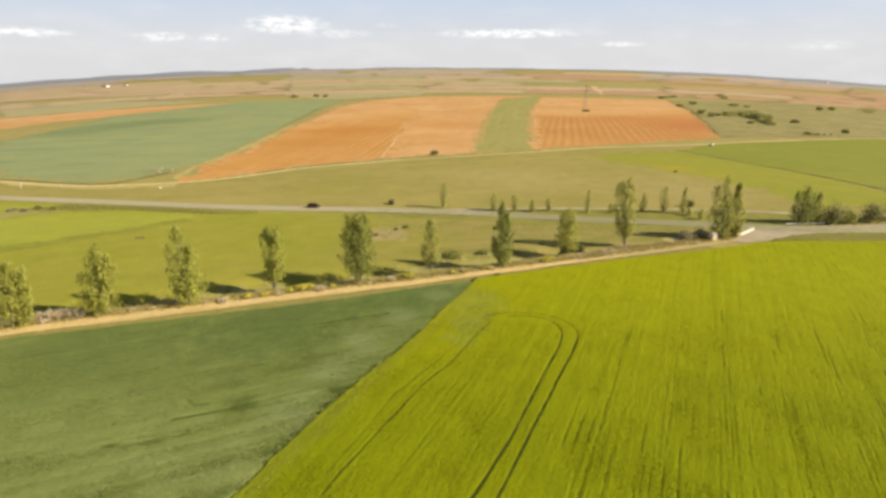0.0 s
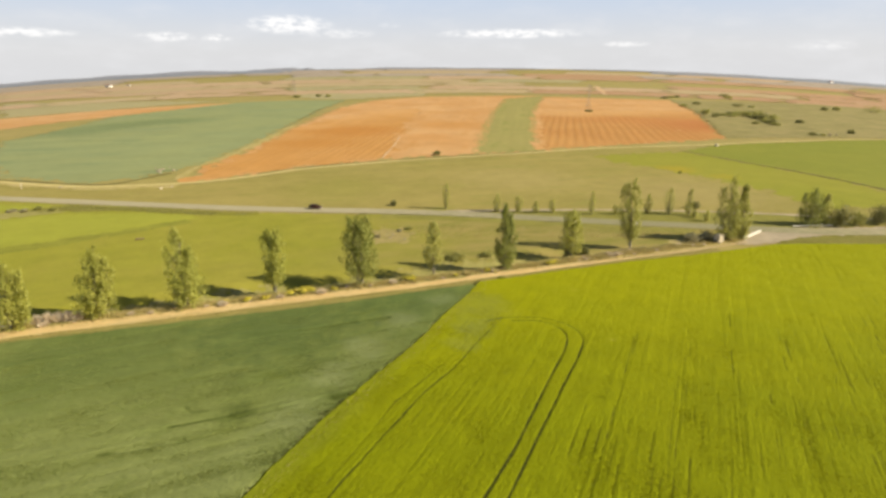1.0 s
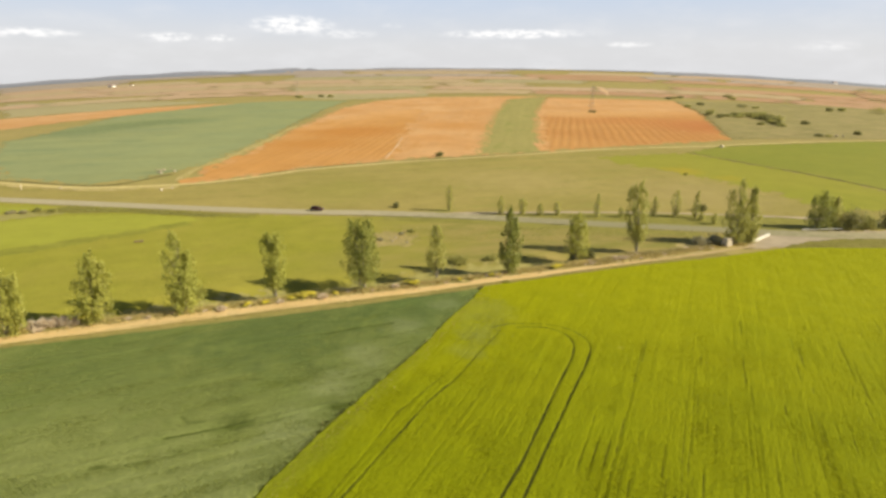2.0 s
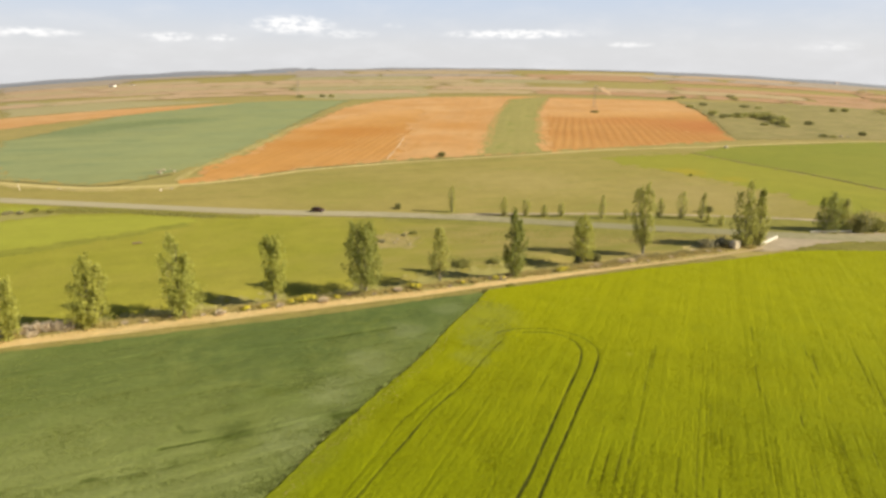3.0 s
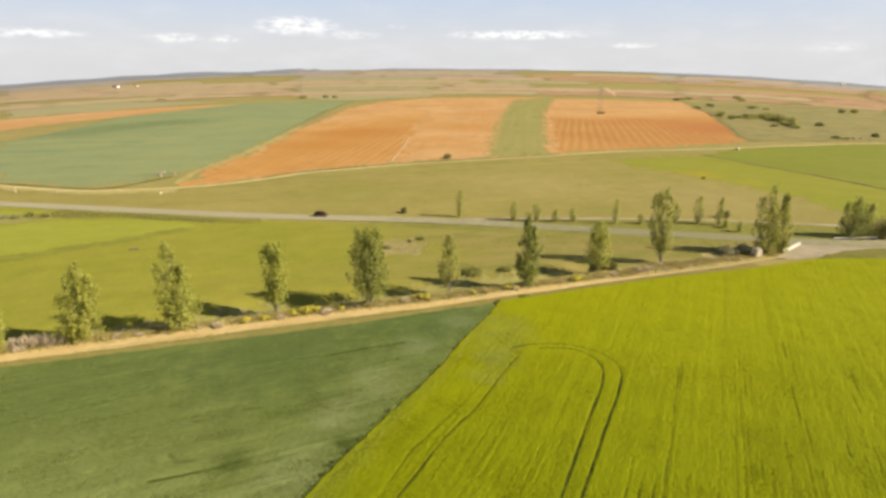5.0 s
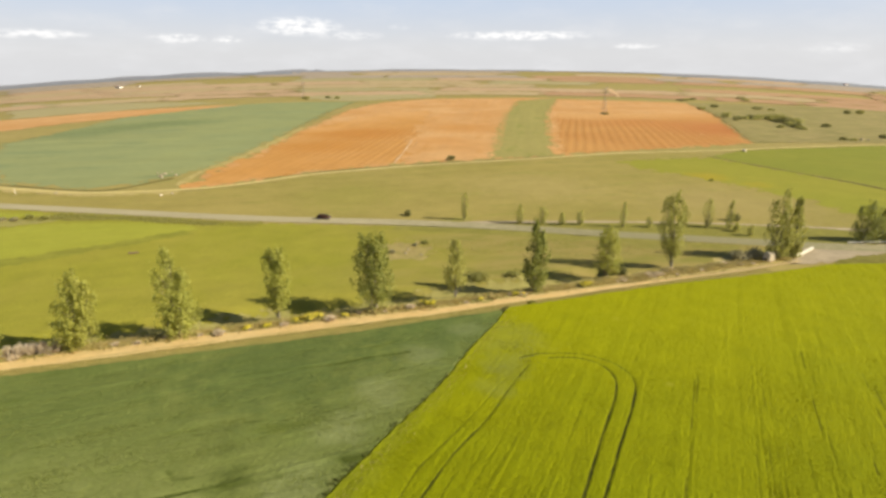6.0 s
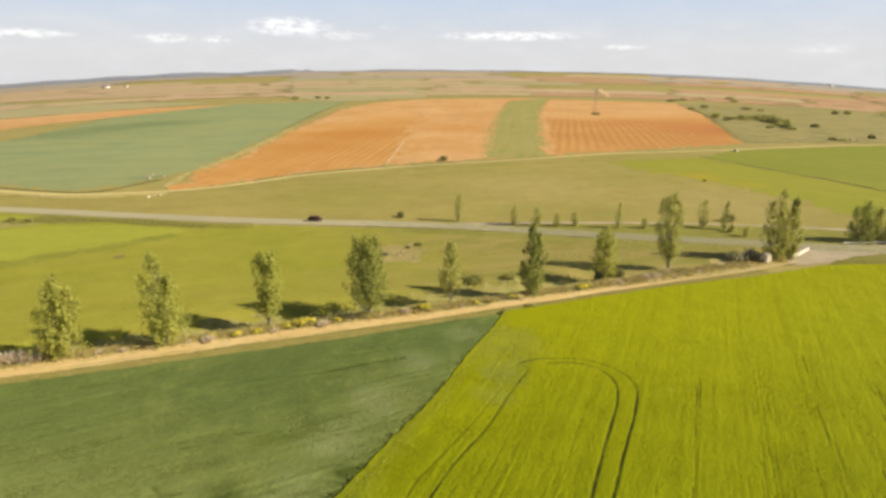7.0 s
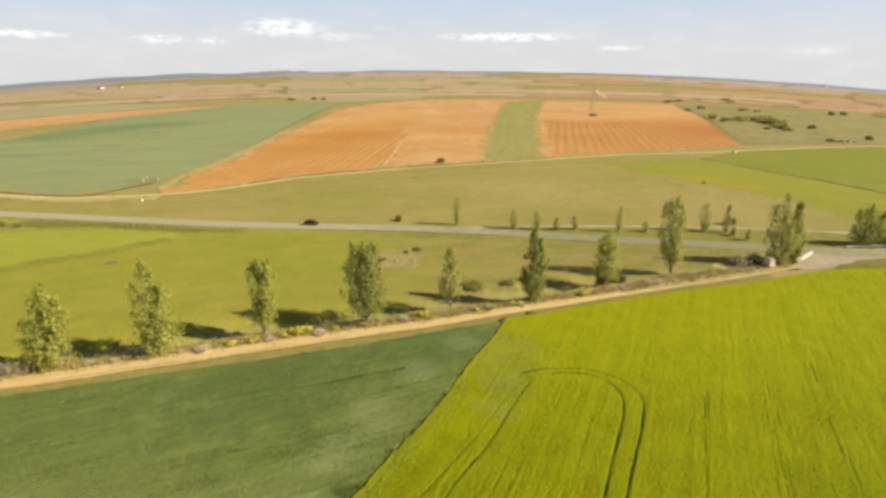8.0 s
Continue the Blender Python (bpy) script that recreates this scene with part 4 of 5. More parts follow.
# seams between the drill's passes, then fainter gaps among them
for u, start, end, strength, lines in ((-27.5, 50, 88, 0.55, 1), (-25.8, 46, 88, 0.6, 2), (-19.8, 46, 80, 0.75, 2), (-18.6, 60, 80, 0.6, 1), (-6.5, 40, 96, 1.0, 2), (1.0, 42, 100, 1.05, 3), (8.3, 44, 110, 0.95, 2),
                                       (13.4, 58, 95, 0.9, 1), (15.9, 46, 106, 1.05, 3), (23.2, 52, 112, 1.0, 2), (30.5, 60, 122, 1.0, 3), (34.6, 96, 139, 0.9, 1), (38, 66, 128, 0.95, 2), (45.4, 70, 134, 1.0, 3),
                                       (52.6, 76, 140, 0.9, 2), (60, 80, 140, 0.9, 2)):
    drill_lines(u, start, end, strength, lines)
at = -34.0
while at < 70:
    at += groove.uniform(0.9, 2.1)
    drill_lines(at, groove.uniform(40, 56) + max(0, at - 10) * 0.4, groove.uniform(62, 74) + max(0.0, at + 12) * 0.6, 0.86 if at > -10 else 0.5, groove.choice((1, 1, 2)))
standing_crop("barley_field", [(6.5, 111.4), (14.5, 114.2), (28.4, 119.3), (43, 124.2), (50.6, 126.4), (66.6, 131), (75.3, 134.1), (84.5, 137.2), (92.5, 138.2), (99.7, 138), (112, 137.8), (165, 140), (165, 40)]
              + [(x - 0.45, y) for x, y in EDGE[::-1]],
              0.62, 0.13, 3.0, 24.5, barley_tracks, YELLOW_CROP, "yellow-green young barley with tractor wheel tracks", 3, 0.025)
wheat_tracks = [([(-36, 61.4), (-31.5, 62.9), (-28.5, 64)], 0.3, 0.2), ([(-28.5, 64), (-25.7, 65), (-22.5, 66)], 1.1, 0.14), ([(-22.5, 66), (-18.2, 67.6)], 0.35, 0.15), ([(-18.2, 67.6), (-16.0, 68.2), (-13.6, 68.9)], 0.8, 0.2),
                ([(-36, 72.2), (-33, 73)], 0.3, 0.13), ([(-30.5, 75.0), (-26, 75.8), (-21.5, 77.3), (-17.8, 78.7)], 0.32, 0.19), ([(-42.7, 85.2), (-36, 86.2), (-27, 88.4), (-22.4, 89.6)], 0.28, 0.15),
                ([(-22.4, 89.6), (-16.5, 92), (-10.4, 94.1)], 0.34, 0.23), ([(-56.3, 85.5), (-47.2, 88.6)], 0.4, 0.13), ([(-46, 70), (-36, 73.4)], 0.4, 0.13), ([(-58, 74), (-50, 76.6)], 0.4, 0.14),
                ([(-42, 56), (-33, 59)], 0.5, 0.16), ([(-35.8, 65.9), (-34.4, 64.6), (-32.6, 64.9)], 0.4, 0.14)]
wheat_tracks = [(points, width * 0.9, deep * 0.65) for points, width, deep in wheat_tracks]
standing_crop("wheat_field", [(-130, 65), (-76, 83.9), (-59.2, 89), (-41.2, 94.7), (-21, 101), (-3, 107.6), (5.6, 110.6)] + EDGE + [(-130, 40)],
              0.44, 0.2, 1.7, 66, wheat_tracks, GREEN_CROP, "dense blue-green wheat in streaky rows", 9, 0.05, 0.9)
field("crop_field", [(-26, 41), (166, 41), (180, -160), (-90, -160)], YELLOW_CROP, "yellow-green young barley behind", 30, lift=0.5)
field("crop_field", [(-130, 41), (-27, 41), (-92, -160), (-260, -160)], GREEN_CROP, "blue-green wheat behind", 30, lift=0.4)


# ---- trees ----
def leaves_mesh(name, centres, sizes, material, parent, rng, upright=0.0):
    n = len(centres)
    axis = np.median(centres[:, :2], 0)
    face = np.concatenate([centres[:, :2] - axis, np.zeros((n, 1))], 1)
    face /= np.linalg.norm(face, axis=1)[:, None] + 1e-6
    face = face * 0.7 + np.array([0, 0, 0.4 + upright]) + rng.normal(size=(n, 3)) * 0.62
    face /= np.linalg.norm(face, axis=1)[:, None]
    a = np.cross(face, rng.normal(size=(n, 3)))
    a /= np.linalg.norm(a, axis=1)[:, None]
    b = np.cross(face, a)
    a, b = a * sizes[:, None], b * sizes[:, None] * 0.7
    verts = np.stack([centres - a, centres + b, centres + a, centres - b], 1).reshape(-1, 3)
    return raw(name, verts, np.arange(4 * n).reshape(-1, 4), material, parent)


def poplar(x, y, tall, wide, seed, material, label, shape, tops=((0.0, 0.0, 1.0),), lean=0.0, leaves=9000, bare=0.1, group="poplars along the track", leaf=0.19):
    """A poplar: tapering trunk, steep limbs, and a ragged crown of upright leaf clumps, as wide as shape says from foot to tip, with one spire or several."""
    rng = np.random.RandomState(seed)
    tree = base_at("poplar_tree", x, y, 0, -0.05)
    bm = bmesh.new()
    r0 = 0.016 * tall + 0.03
    stem = [Vector((lean * f * f, 0, tall * 0.88 * f)) for f in (0, 0.25, 0.5, 0.75, 1)]
    for k in range(4):
        rod(bm, stem[k], stem[k + 1], r0 * (1 - 0.23 * k), r0 * (1 - 0.23 * (k + 1)), 8)
    levels, girths = zip(*shape)
    clumps = int(30 + tall * 4.5 + wide * 5)
    slim = 0.7 if len(tops) > 1 else 1.0
    centres, sizes = [], []
    for k in range(clumps):
        f = bare + (1 - bare) * ((k + rng.uniform(0, 1)) / clumps) ** 1.12
        dx, dy, share = tops[k % len(tops)]
        spread = min(1.0, f / 0.6)
        girth = wide / 2 * float(np.interp(f, levels, girths)) * (slim + (1 - slim) * max(0.0, 1 - f / 0.45))
        turn, out = rng.uniform(0, 2 * math.pi), girth * rng.uniform(0.1, 1.0) ** 0.45 * rng.uniform(0.8, 1.15)
        high = f * tall * share * 0.965
        c = np.array([lean * f * f + dx * spread + math.cos(turn) * out, dy * spread + math.sin(turn) * out, max(0.7, high)])
        puff = (0.17 + 0.04 * wide) * rng.uniform(0.65, 1.25) * (1 - 0.4 * f)
        rise = np.array([math.cos(turn) * 0.28, math.sin(turn) * 0.28, 1.0])
        if k % 2 == 0:
            root = Vector((lean * f * f * 0.8 + dx * spread * 0.7, dy * spread * 0.7, max(0.3, c[2] - 1.2 - out * 1.1)))
            rod(bm, root, Vector(c), 0.02 + 0.004 * tall * (1 - f), 0.012, 5)
        n = int(leaves / clumps * rng.uniform(0.55, 1.45))
        along = rng.normal(size=(n, 1)) * puff * rng.uniform(1.3, 2.1)
        centres.append(c + along * rise + np.clip(rng.normal(size=(n, 3)), -1.8, 1.8) * puff * (0.9 - 0.35 * np.clip(along / puff / 2, -0.6, 1)))
        sizes.append(rng.uniform(0.6, 1.25, n) * leaf)
    centres = np.concatenate(centres)
    centres[:, 2] = np.clip(centres[:, 2], 0.3 + 0.3 * rng.rand(len(centres)), tall + 0.1)
    part("trunk", bm, BARK, tree, "grey-brown tapering trunk with limbs")
    leaves_mesh("crown", centres, np.concatenate(sizes), material, tree, rng)
    return tagged(tree, label, "tree", group)


def bush(x, y, tall, wide, seed, material, label, leaves=500, name="bush", group="", leaf=0.2, extra=None):
    """A bush: short stems and a lumpy mound of leaves."""
    rng = np.random.RandomState(seed)
    ob = base_at(name, x, y, rng.uniform(0, 360), -0.03)
    bm = bmesh.new()
    lumps = max(5, int(wide * 2.2))
    centres, sizes = [], []
    for k in range(lumps):
        turn, out = rng.uniform(0, 2 * math.pi), wide * 0.36 * rng.rand() ** 0.5
        c = np.array([math.cos(turn) * out, math.sin(turn) * out, tall * rng.uniform(0.3, 0.72) * (1 - 0.5 * (out / wide * 2) ** 2)])
        rod(bm, (c[0] * 0.2, c[1] * 0.2, 0), Vector(c), 0.05, 0.02, 5)
        n = int(leaves / lumps)
        centres.append(c + rng.normal(size=(n, 3)) * np.array([0.13 * wide, 0.13 * wide, 0.16 * tall]))
        sizes.append(rng.uniform(0.6, 1.3, n) * leaf)
    centres = np.concatenate(centres)
    centres[:, 2] = np.clip(centres[:, 2], 0.05, tall)
    sizes = np.concatenate(sizes)
    part("stems", bm, BARK, ob)
    leaves_mesh("foliage", centres, sizes, material, ob, rng)
    if extra:
        pick = centres[:, 2] > tall * 0.35
        leaves_mesh("blossom", centres[pick] + rng.normal(size=(int(pick.sum()), 3)) * 0.06 + np.array([0, 0, 0.12]), sizes[pick] * 1.0, extra, ob, rng, 1.0)
    return tagged(ob, label, "bush", group)


PYRAMID = ((0.03, 0.45), (0.14, 0.8), (0.3, 1.0), (0.5, 0.85), (0.75, 0.6), (0.92, 0.36), (1.0, 0.12))
COLUMN = ((0.04, 0.3), (0.16, 0.55), (0.36, 0.85), (0.6, 1.0), (0.82, 0.85), (0.94, 0.55), (1.0, 0.2))
FLARED = ((0.06, 0.2), (0.14, 0.6), (0.28, 1.0), (0.46, 0.9), (0.7, 0.7), (0.9, 0.5), (1.0, 0.2))
CONE = ((0.03, 0.5), (0.14, 0.65), (0.34, 1.0), (0.6, 0.78), (0.8, 0.5), (0.94, 0.26), (1.0, 0.08))
ROUND = ((0.02, 0.7), (0.2, 0.95), (0.45, 1.0), (0.7, 0.8), (0.9, 0.5), (1.0, 0.2))
TREES = [(-77.6, 89.3, 12.5, 8.0, LEAF_LIGHT, "light green leafy poplar beside the sandy track", PYRAMID, ((-1.0, 0, 1.0), (1.4, 0.3, 0.9)), 2.2),
         (-65.6, 94.9, 14.0, 7.5, LEAF_LIGHT, "broad light green poplar beside the sandy track", PYRAMID, ((-0.9, 0, 1.0), (1.3, 0.2, 0.86), (0.2, -0.6, 0.9)), 2.8),
         (-50.8, 99.9, 16.2, 8.3, LEAF, "tall green poplar with a ragged crown", PYRAMID, ((-0.7, 0, 1.0), (1.3, 0.2, 0.74)), 0.4),
         (-35.3, 106.3, 14.3, 5.3, LEAF, "slim green poplar beside the sandy track", COLUMN, ((-0.7, 0, 1.0), (1.0, 0.2, 0.98)), 0.5),
         (-18.0, 111.2, 15.2, 9.6, LEAF_DARK, "dense dark green poplar beside the sandy track", FLARED, ((-1.3, 0, 1.0), (1.0, 0.3, 0.98)), -0.2),
         (-2.8, 117.2, 12.4, 4.6, LEAF_PALE, "thin pale poplar with a sparse crown", FLARED, ((0.0, 0.0, 1.0),), 0.0),
         (13.6, 120.6, 15.8, 6.4, LEAF_DARK, "slim dark green poplar beside the sandy track", CONE, ((-0.2, 0.0, 1.0), (1.1, 0.3, 0.84)), 0.0),
         (30.9, 129.2, 12.0, 6.6, LEAF_LIGHT, "pale green poplar beside the sandy track", FLARED, ((-0.9, 0.0, 0.93), (0.6, 0.2, 1.0)), -0.3),
         (47.2, 135.0, 18.2, 6.3, LEAF_MUTED, "tall columnar green poplar", COLUMN, ((-1.0, 0.0, 0.96), (0.8, 0.2, 1.0)), -1.6),
         (75.4, 142.0, 17.6, 7.4, LEAF_MUTED, "tall green poplar at the road junction", CONE, ((-1.7, 0.0, 0.84), (0.5, 0.2, 1.0), (1.2, -0.3, 0.72)), -1.2),
         (79.8, 143.4, 15.2, 4.6, LEAF_MUTED, "slender poplar beside a taller one at the junction", CONE, ((0.0, 0.0, 1.0),), -0.8),
         (106.4, 156.6, 11.4, 7.8, LEAF_DARK, "bushy many-stemmed dark poplar", ROUND, ((-1.6, 0.0, 0.88), (0.6, 0.2, 1.0), (1.9, 0.0, 0.84)), 0.0),
         (111.5, 157.5, 9.2, 4.0, LEAF_PALE, "low slender green poplar beside a bushy one", CONE, ((0.0, 0.0, 1.0),), 0.0)]
for n, (x, y, tall, wide, material, label, shape, tops, lean) in enumerate(TREES):
    poplar(x, y, tall, wide, 100 + n, material, label, shape, tops, lean, bare=0.19 if shape in (COLUMN, FLARED) else 0.09, leaves=int((430 if material is LEAF_PALE or tall < 12.2 else 620 if x < 25 else 500) * (tall * wide) ** 0.5))
YOUNG = [(0.2, 175.8, 8.5, 2.6), (16.4, 172.0, 5.8, 3.4), (23.0, 171.2, 5.4, 3.0), (28.6, 170.6, 3.8, 2.6), (34.0, 171, 4.3, 2.6), (46.0, 168.8, 7.6, 2.4), (53.6, 168.8, 3.0, 2.2), (64.2, 170.6, 6.0, 3.2),
         (70.3, 169.2, 8.6, 3.8), (76.0, 167.8, 8.6, 2.8), (78.6, 160.9, 3.2, 2.0), (76.6, 165.0, 2.6, 2.4)]
for n, (x, y, tall, wide) in enumerate(YOUNG):
    poplar(x, y, tall, wide, 300 + n, LEAF_PALE if n % 3 else LEAF_MUTED, "young slender poplar on the roadside grass", CONE if n % 2 else COLUMN, leaves=int(240 * (tall * wide) ** 0.5), group="young poplars by the road", leaf=0.15)

BUSHES = [(115.7, 156.8, 7.0, 6.5, LEAF_BUSH, "rounded dark green bush by the road"), (120.5, 157.2, 4.5, 5.5, LEAF_OLIVE, "low olive bush by the road"), (128.2, 158.8, 6.2, 7.0, LEAF_BUSH, "dark rounded bush by the road"),
          (138, 160, 8.0, 7.0, LEAF_OLIVE, "olive bush by the road"), (-17.4, 180.1, 1.9, 2.2, LEAF_BUSH, "small dark shrub beside the road"), (81.5, 176.7, 2.5, 3.4, LEAF_BUSH, "small dark shrub on the meadow"),
          (-4.0, 287.0, 2.8, 4.5, LEAF_BUSH, "dark shrub beside the field track"), (2.2, 127.9, 1.5, 4.6, LEAF_OLIVE, "olive green shrub behind a thin poplar"), (10.2, 128.8, 1.2, 3.6, LEAF_OLIVE, "low olive shrub on the meadow"),
          (34.0, 130.2, 2.0, 3.2, LEAF_BUSH, "dark shrub beside a pale poplar"), (66.2, 141.6, 2.4, 5.0, LEAF_SCRUB, "brownish bramble bush on the verge"), (70.0, 142.6, 2.6, 4.4, LEAF_SCRUB, "greyish dry bramble bush beside a concrete block"),
          (79.4, 144.2, 4.4, 4.6, LEAF_OLIVE, "olive bush beneath the poplar"), (-138.6, 171, 1.2, 2.6, LEAF_SCRUB, "small olive shrub in rough grass"), (-134.5, 171.5, 1.2, 2.6, LEAF_SCRUB, "small olive shrub in rough grass"),
          (-132.0, 174, 1.4, 2.2, LEAF_OLIVE, "small olive shrub in rough grass"), (-126.9, 173.6, 1.0, 2.4, LEAF_OLIVE, "small olive shrub in rough grass"), (102, 237.5, 0.7, 1.4, LEAF_BUSH, "tiny dark shrub in the meadow"),
          (7.0, 110.3, 0.8, 2.4, LEAF_BUSH, "low dark weed clump at the field corner"), (12.4, 114.3, 0.4, 2.4, LEAF_OLIVE, "low olive weed clump beside the track"),
          (-18.6, 144.4, 0.9, 2.2, LEAF_SCRUB, "greyish shrub beside the bare earth"), (-10.6, 152.2, 0.8, 2.0, LEAF_OLIVE, "small olive shrub beside the bare earth"), (-13.4, 150.2, 0.7, 1.6, LEAF_SCRUB, "greyish shrub beside the bare earth")]
for n, (x, y, tall, wide, material, label) in enumerate(BUSHES):
    bush(x, y, tall, wide, 500 + n, material, label, leaves=int(260 + 90 * wide * tall ** 0.5), leaf=0.22)
HILL = [(250.4, 541.1, 6.5, 12), (255.9, 530.7, 3, 8), (259.7, 525.9, 3.4, 9), (269.9, 533.6, 4.4, 10), (273.6, 528.8, 5.5, 12), (284.2, 536.8, 5.5, 12), (278.6, 519, 6, 12), (293.4, 539.1, 5, 11), (290, 524, 7, 14),
        (276.6, 503, 5, 12), (284.5, 509.8, 7.5, 14), (279, 493.6, 6.5, 12), (286, 490, 6, 12), (275, 482, 5, 10), (267.7, 468, 4, 10), (263.6, 454.2, 4, 9), (260.1, 441.2, 3.4, 8), (293.5, 464.5, 3.6, 8), (249, 450, 2.4, 6),
        (245.6, 372.7, 2.2, 6), (251, 371, 1.6, 4), (282.4, 387.5, 3, 6), (482, 634.4, 10, 26), (437, 889.6, 6, 18), (412.5, 827.6, 6, 16), (342.9, 662.5, 4, 16), (352, 650, 3, 10), (309, 798.5, 4, 13), (324, 815.7, 4, 14),
        (339.4, 833.9, 4, 14), (978.5, 1370, 16, 52), (303.7, 683.7, 4, 10), (-208, 800, 5, 14), (-180, 812, 4, 10), (-165, 805, 4, 10), (430, 640, 5, 9), (450, 650, 5, 9), (142, 557, 2.2, 8), (270, 640, 4, 9), (245, 512, 4, 10), (265, 520, 4, 10)]
for n, (x, y, tall, wide) in enumerate(HILL):
    bush(x, y, tall * 0.9, wide * 0.85, 700 + n, (LEAF_OLIVE, LEAF_BUSH)[n % 2], "dark holm oak scrub bush on the dry slope", leaves=420, leaf=0.55, group="scrub on the slope")

# broom in flower and bleached stems along the verge
BROOM = [(-31.4, 105.3, 1.3, 2.4), (-29.8, 105.9, 1.6, 3.0), (-28.2, 106.4, 1.2, 2.2), (-23.5, 107.8, 0.8, 1.6), (-39.8, 102.2, 0.9, 1.8), (-36.6, 103.2, 0.8, 1.6), (-8.4, 112.6, 1.3, 2.4),
         (-6.9, 113.1, 1.2, 2.2), (24.0, 123.6, 1.2, 2.4), (25.6, 124.2, 1.3, 2.4), (9.4, 118.2, 0.9, 1.8), (11.0, 118.6, 0.8, 1.5), (2.0, 115.6, 0.7, 1.2), (-43.5, 101.0, 0.7, 1.4)]
for n, (x, y, tall, wide) in enumerate(BROOM):
    bush(x, y, tall, wide, 900 + n, LEAF_OLIVE, "low broom bush in yellow flower on the verge", leaves=240, leaf=0.14, name="broom_bush", group="broom along the track", extra=BLOSSOM)


def dry_plume(x, y, tall, wide, seed, material, label, name, group):
    """A clump of dry upright stems that fan out from one root."""
    rng = np.random.RandomState(seed)
    ob = base_at(name, x, y, rng.uniform(0, 360), -0.02)
    n = int(50 + 60 * wide)
    turn, out = rng.uniform(0, 6.283, n), rng.rand(n) ** 0.6
    foot = np.stack([np.cos(turn) * out * wide * 0.32, np.sin(turn) * out * wide * 0.32, np.zeros(n)], 1)
    high = tall * rng.uniform(0.55, 1.0, n) * (1 - 0.35 * out)
    head = foot * 1.5 + rng.normal(size=(n, 3)) * np.array([0.1, 0.1, 0]) * tall + np.stack([np.zeros(n), np.zeros(n), high], 1)
    facing = rng.uniform(0, 6.283, n)
    side = np.stack([np.cos(facing), np.sin(facing), np.zeros(n)], 1) * rng.uniform(0.05, 0.1, n)[:, None]
    belly = foot * 0.35 + head * 0.65
    verts = np.stack([foot, belly - side, head, belly + side], 1).reshape(-1, 3)
    raw("plume", verts, np.arange(4 * n).reshape(-1, 4), material, ob)
    return tagged(ob, label, "weed", group)


VERGE_LINE = beside(TRACK, 2.5)[2:]
weedy = random.Random(8)
at = 0.0
line = spaced(VERGE_LINE, 0.25)
while at < len(line) - 8:  # dry weeds in an uneven row
    x, y = line[int(at)]
    big = weedy.random() < 0.3
    pale = weedy.random() < 0.55
    dry_plume(x + weedy.uniform(-0.4, 0.4), y + weedy.uniform(-0.9, 0.5), weedy.uniform(0.9, 1.5) if big else weedy.uniform(0.5, 0.9), weedy.uniform(1.6, 2.8) if big else weedy.uniform(0.8, 1.8), 950 + int(at),
              DEAD_TWIGS if pale else DRY_BLADES, "bleached dry weed clump on the verge" if pale else "straw-coloured grass clump on the verge", "dry_weed", "dry weeds along the track")
    at += weedy.choice((5, 7, 9, 12, 15, 20))
for n, (x, y, tall) in enumerate([(-76.6, 92.6, 1.6), (-75.0, 93.0, 2.0), (-73.2, 93.4, 2.1), (-71.6, 93.9, 2.0), (-70.0, 94.2, 2.0), (-68.4, 94.6, 1.6)]):
    dry_plume(x + 0.5, y - 1.3, tall * 1.4, 2.0, 1400 + n, DEAD_TWIGS, "tall bleached plume of dead stems on the verge", "dead_shrub", "dead shrubs on the verge")


bank = random.Random(31)
for k in range(34):  # greyish dry weeds on the bank below the tall poplars
    f = k / 33
    dry_plume(35 + 33 * f + bank.uniform(-0.8, 0.8), 127.8 + 12 * f + bank.uniform(-0.6, 1.6), bank.uniform(0.5, 1.1), bank.uniform(1.8, 3.6), 1500 + k, DEAD_TWIGS if bank.random() < 0.15 else GREY_STEMS,
              "tall pinkish grey dry weeds on the bank", "dry_weed", "dry weeds along the track")


def tufts(name, count, place, tall, material, label, seed, blades=3, wide=0.09, foot=0.03):
    """Loose grass: many short blades in tufts."""
    rng = np.random.RandomState(seed)
    spots = place(rng, count)
    base = np.repeat(spots, blades, 0) + rng.normal(size=(count * blades, 2)) * 0.1
    n = len(base)
    turn, lean = rng.uniform(0, 6.283, n), rng.normal(size=(n, 2)) * 0.4
    high = tall * rng.uniform(0.5, 1.3, n)
    dx, dy = np.cos(turn) * wide, np.sin(turn) * wide
    low = np.full(n, foot)
    high = high + foot
    verts = np.stack([np.stack([base[:, 0] - dx, base[:, 1] - dy, low], 1), np.stack([base[:, 0] + dx, base[:, 1] + dy, low], 1),
                      np.stack([base[:, 0] + lean[:, 0] * (high - foot), base[:, 1] + lean[:, 1] * (high - foot), high], 1)], 1).reshape(-1, 3)
    return tagged(raw(name, verts, np.arange(3 * n).reshape(-1, 3), material), label, "grass", kind="stuff")


def along_line(points, width):
    line = spaced(points, 0.5)

    def place(rng, count):
        k = rng.randint(0, len(line), count)
        return line[k] + rng.normal(size=(count, 2)) * width
    return place


def clumped(points, width):
    spots = np.array(points, float)
    return lambda rng, count: spots[rng.randint(0, len(spots), count)] + rng.normal(size=(count, 2)) * np.array([width, width * 1.5])


def over_box(x0, x1, y0, y1):
    return lambda rng, count: np.stack([rng.uniform(x0, x1, count), rng.uniform(y0, y1, count)], 1)


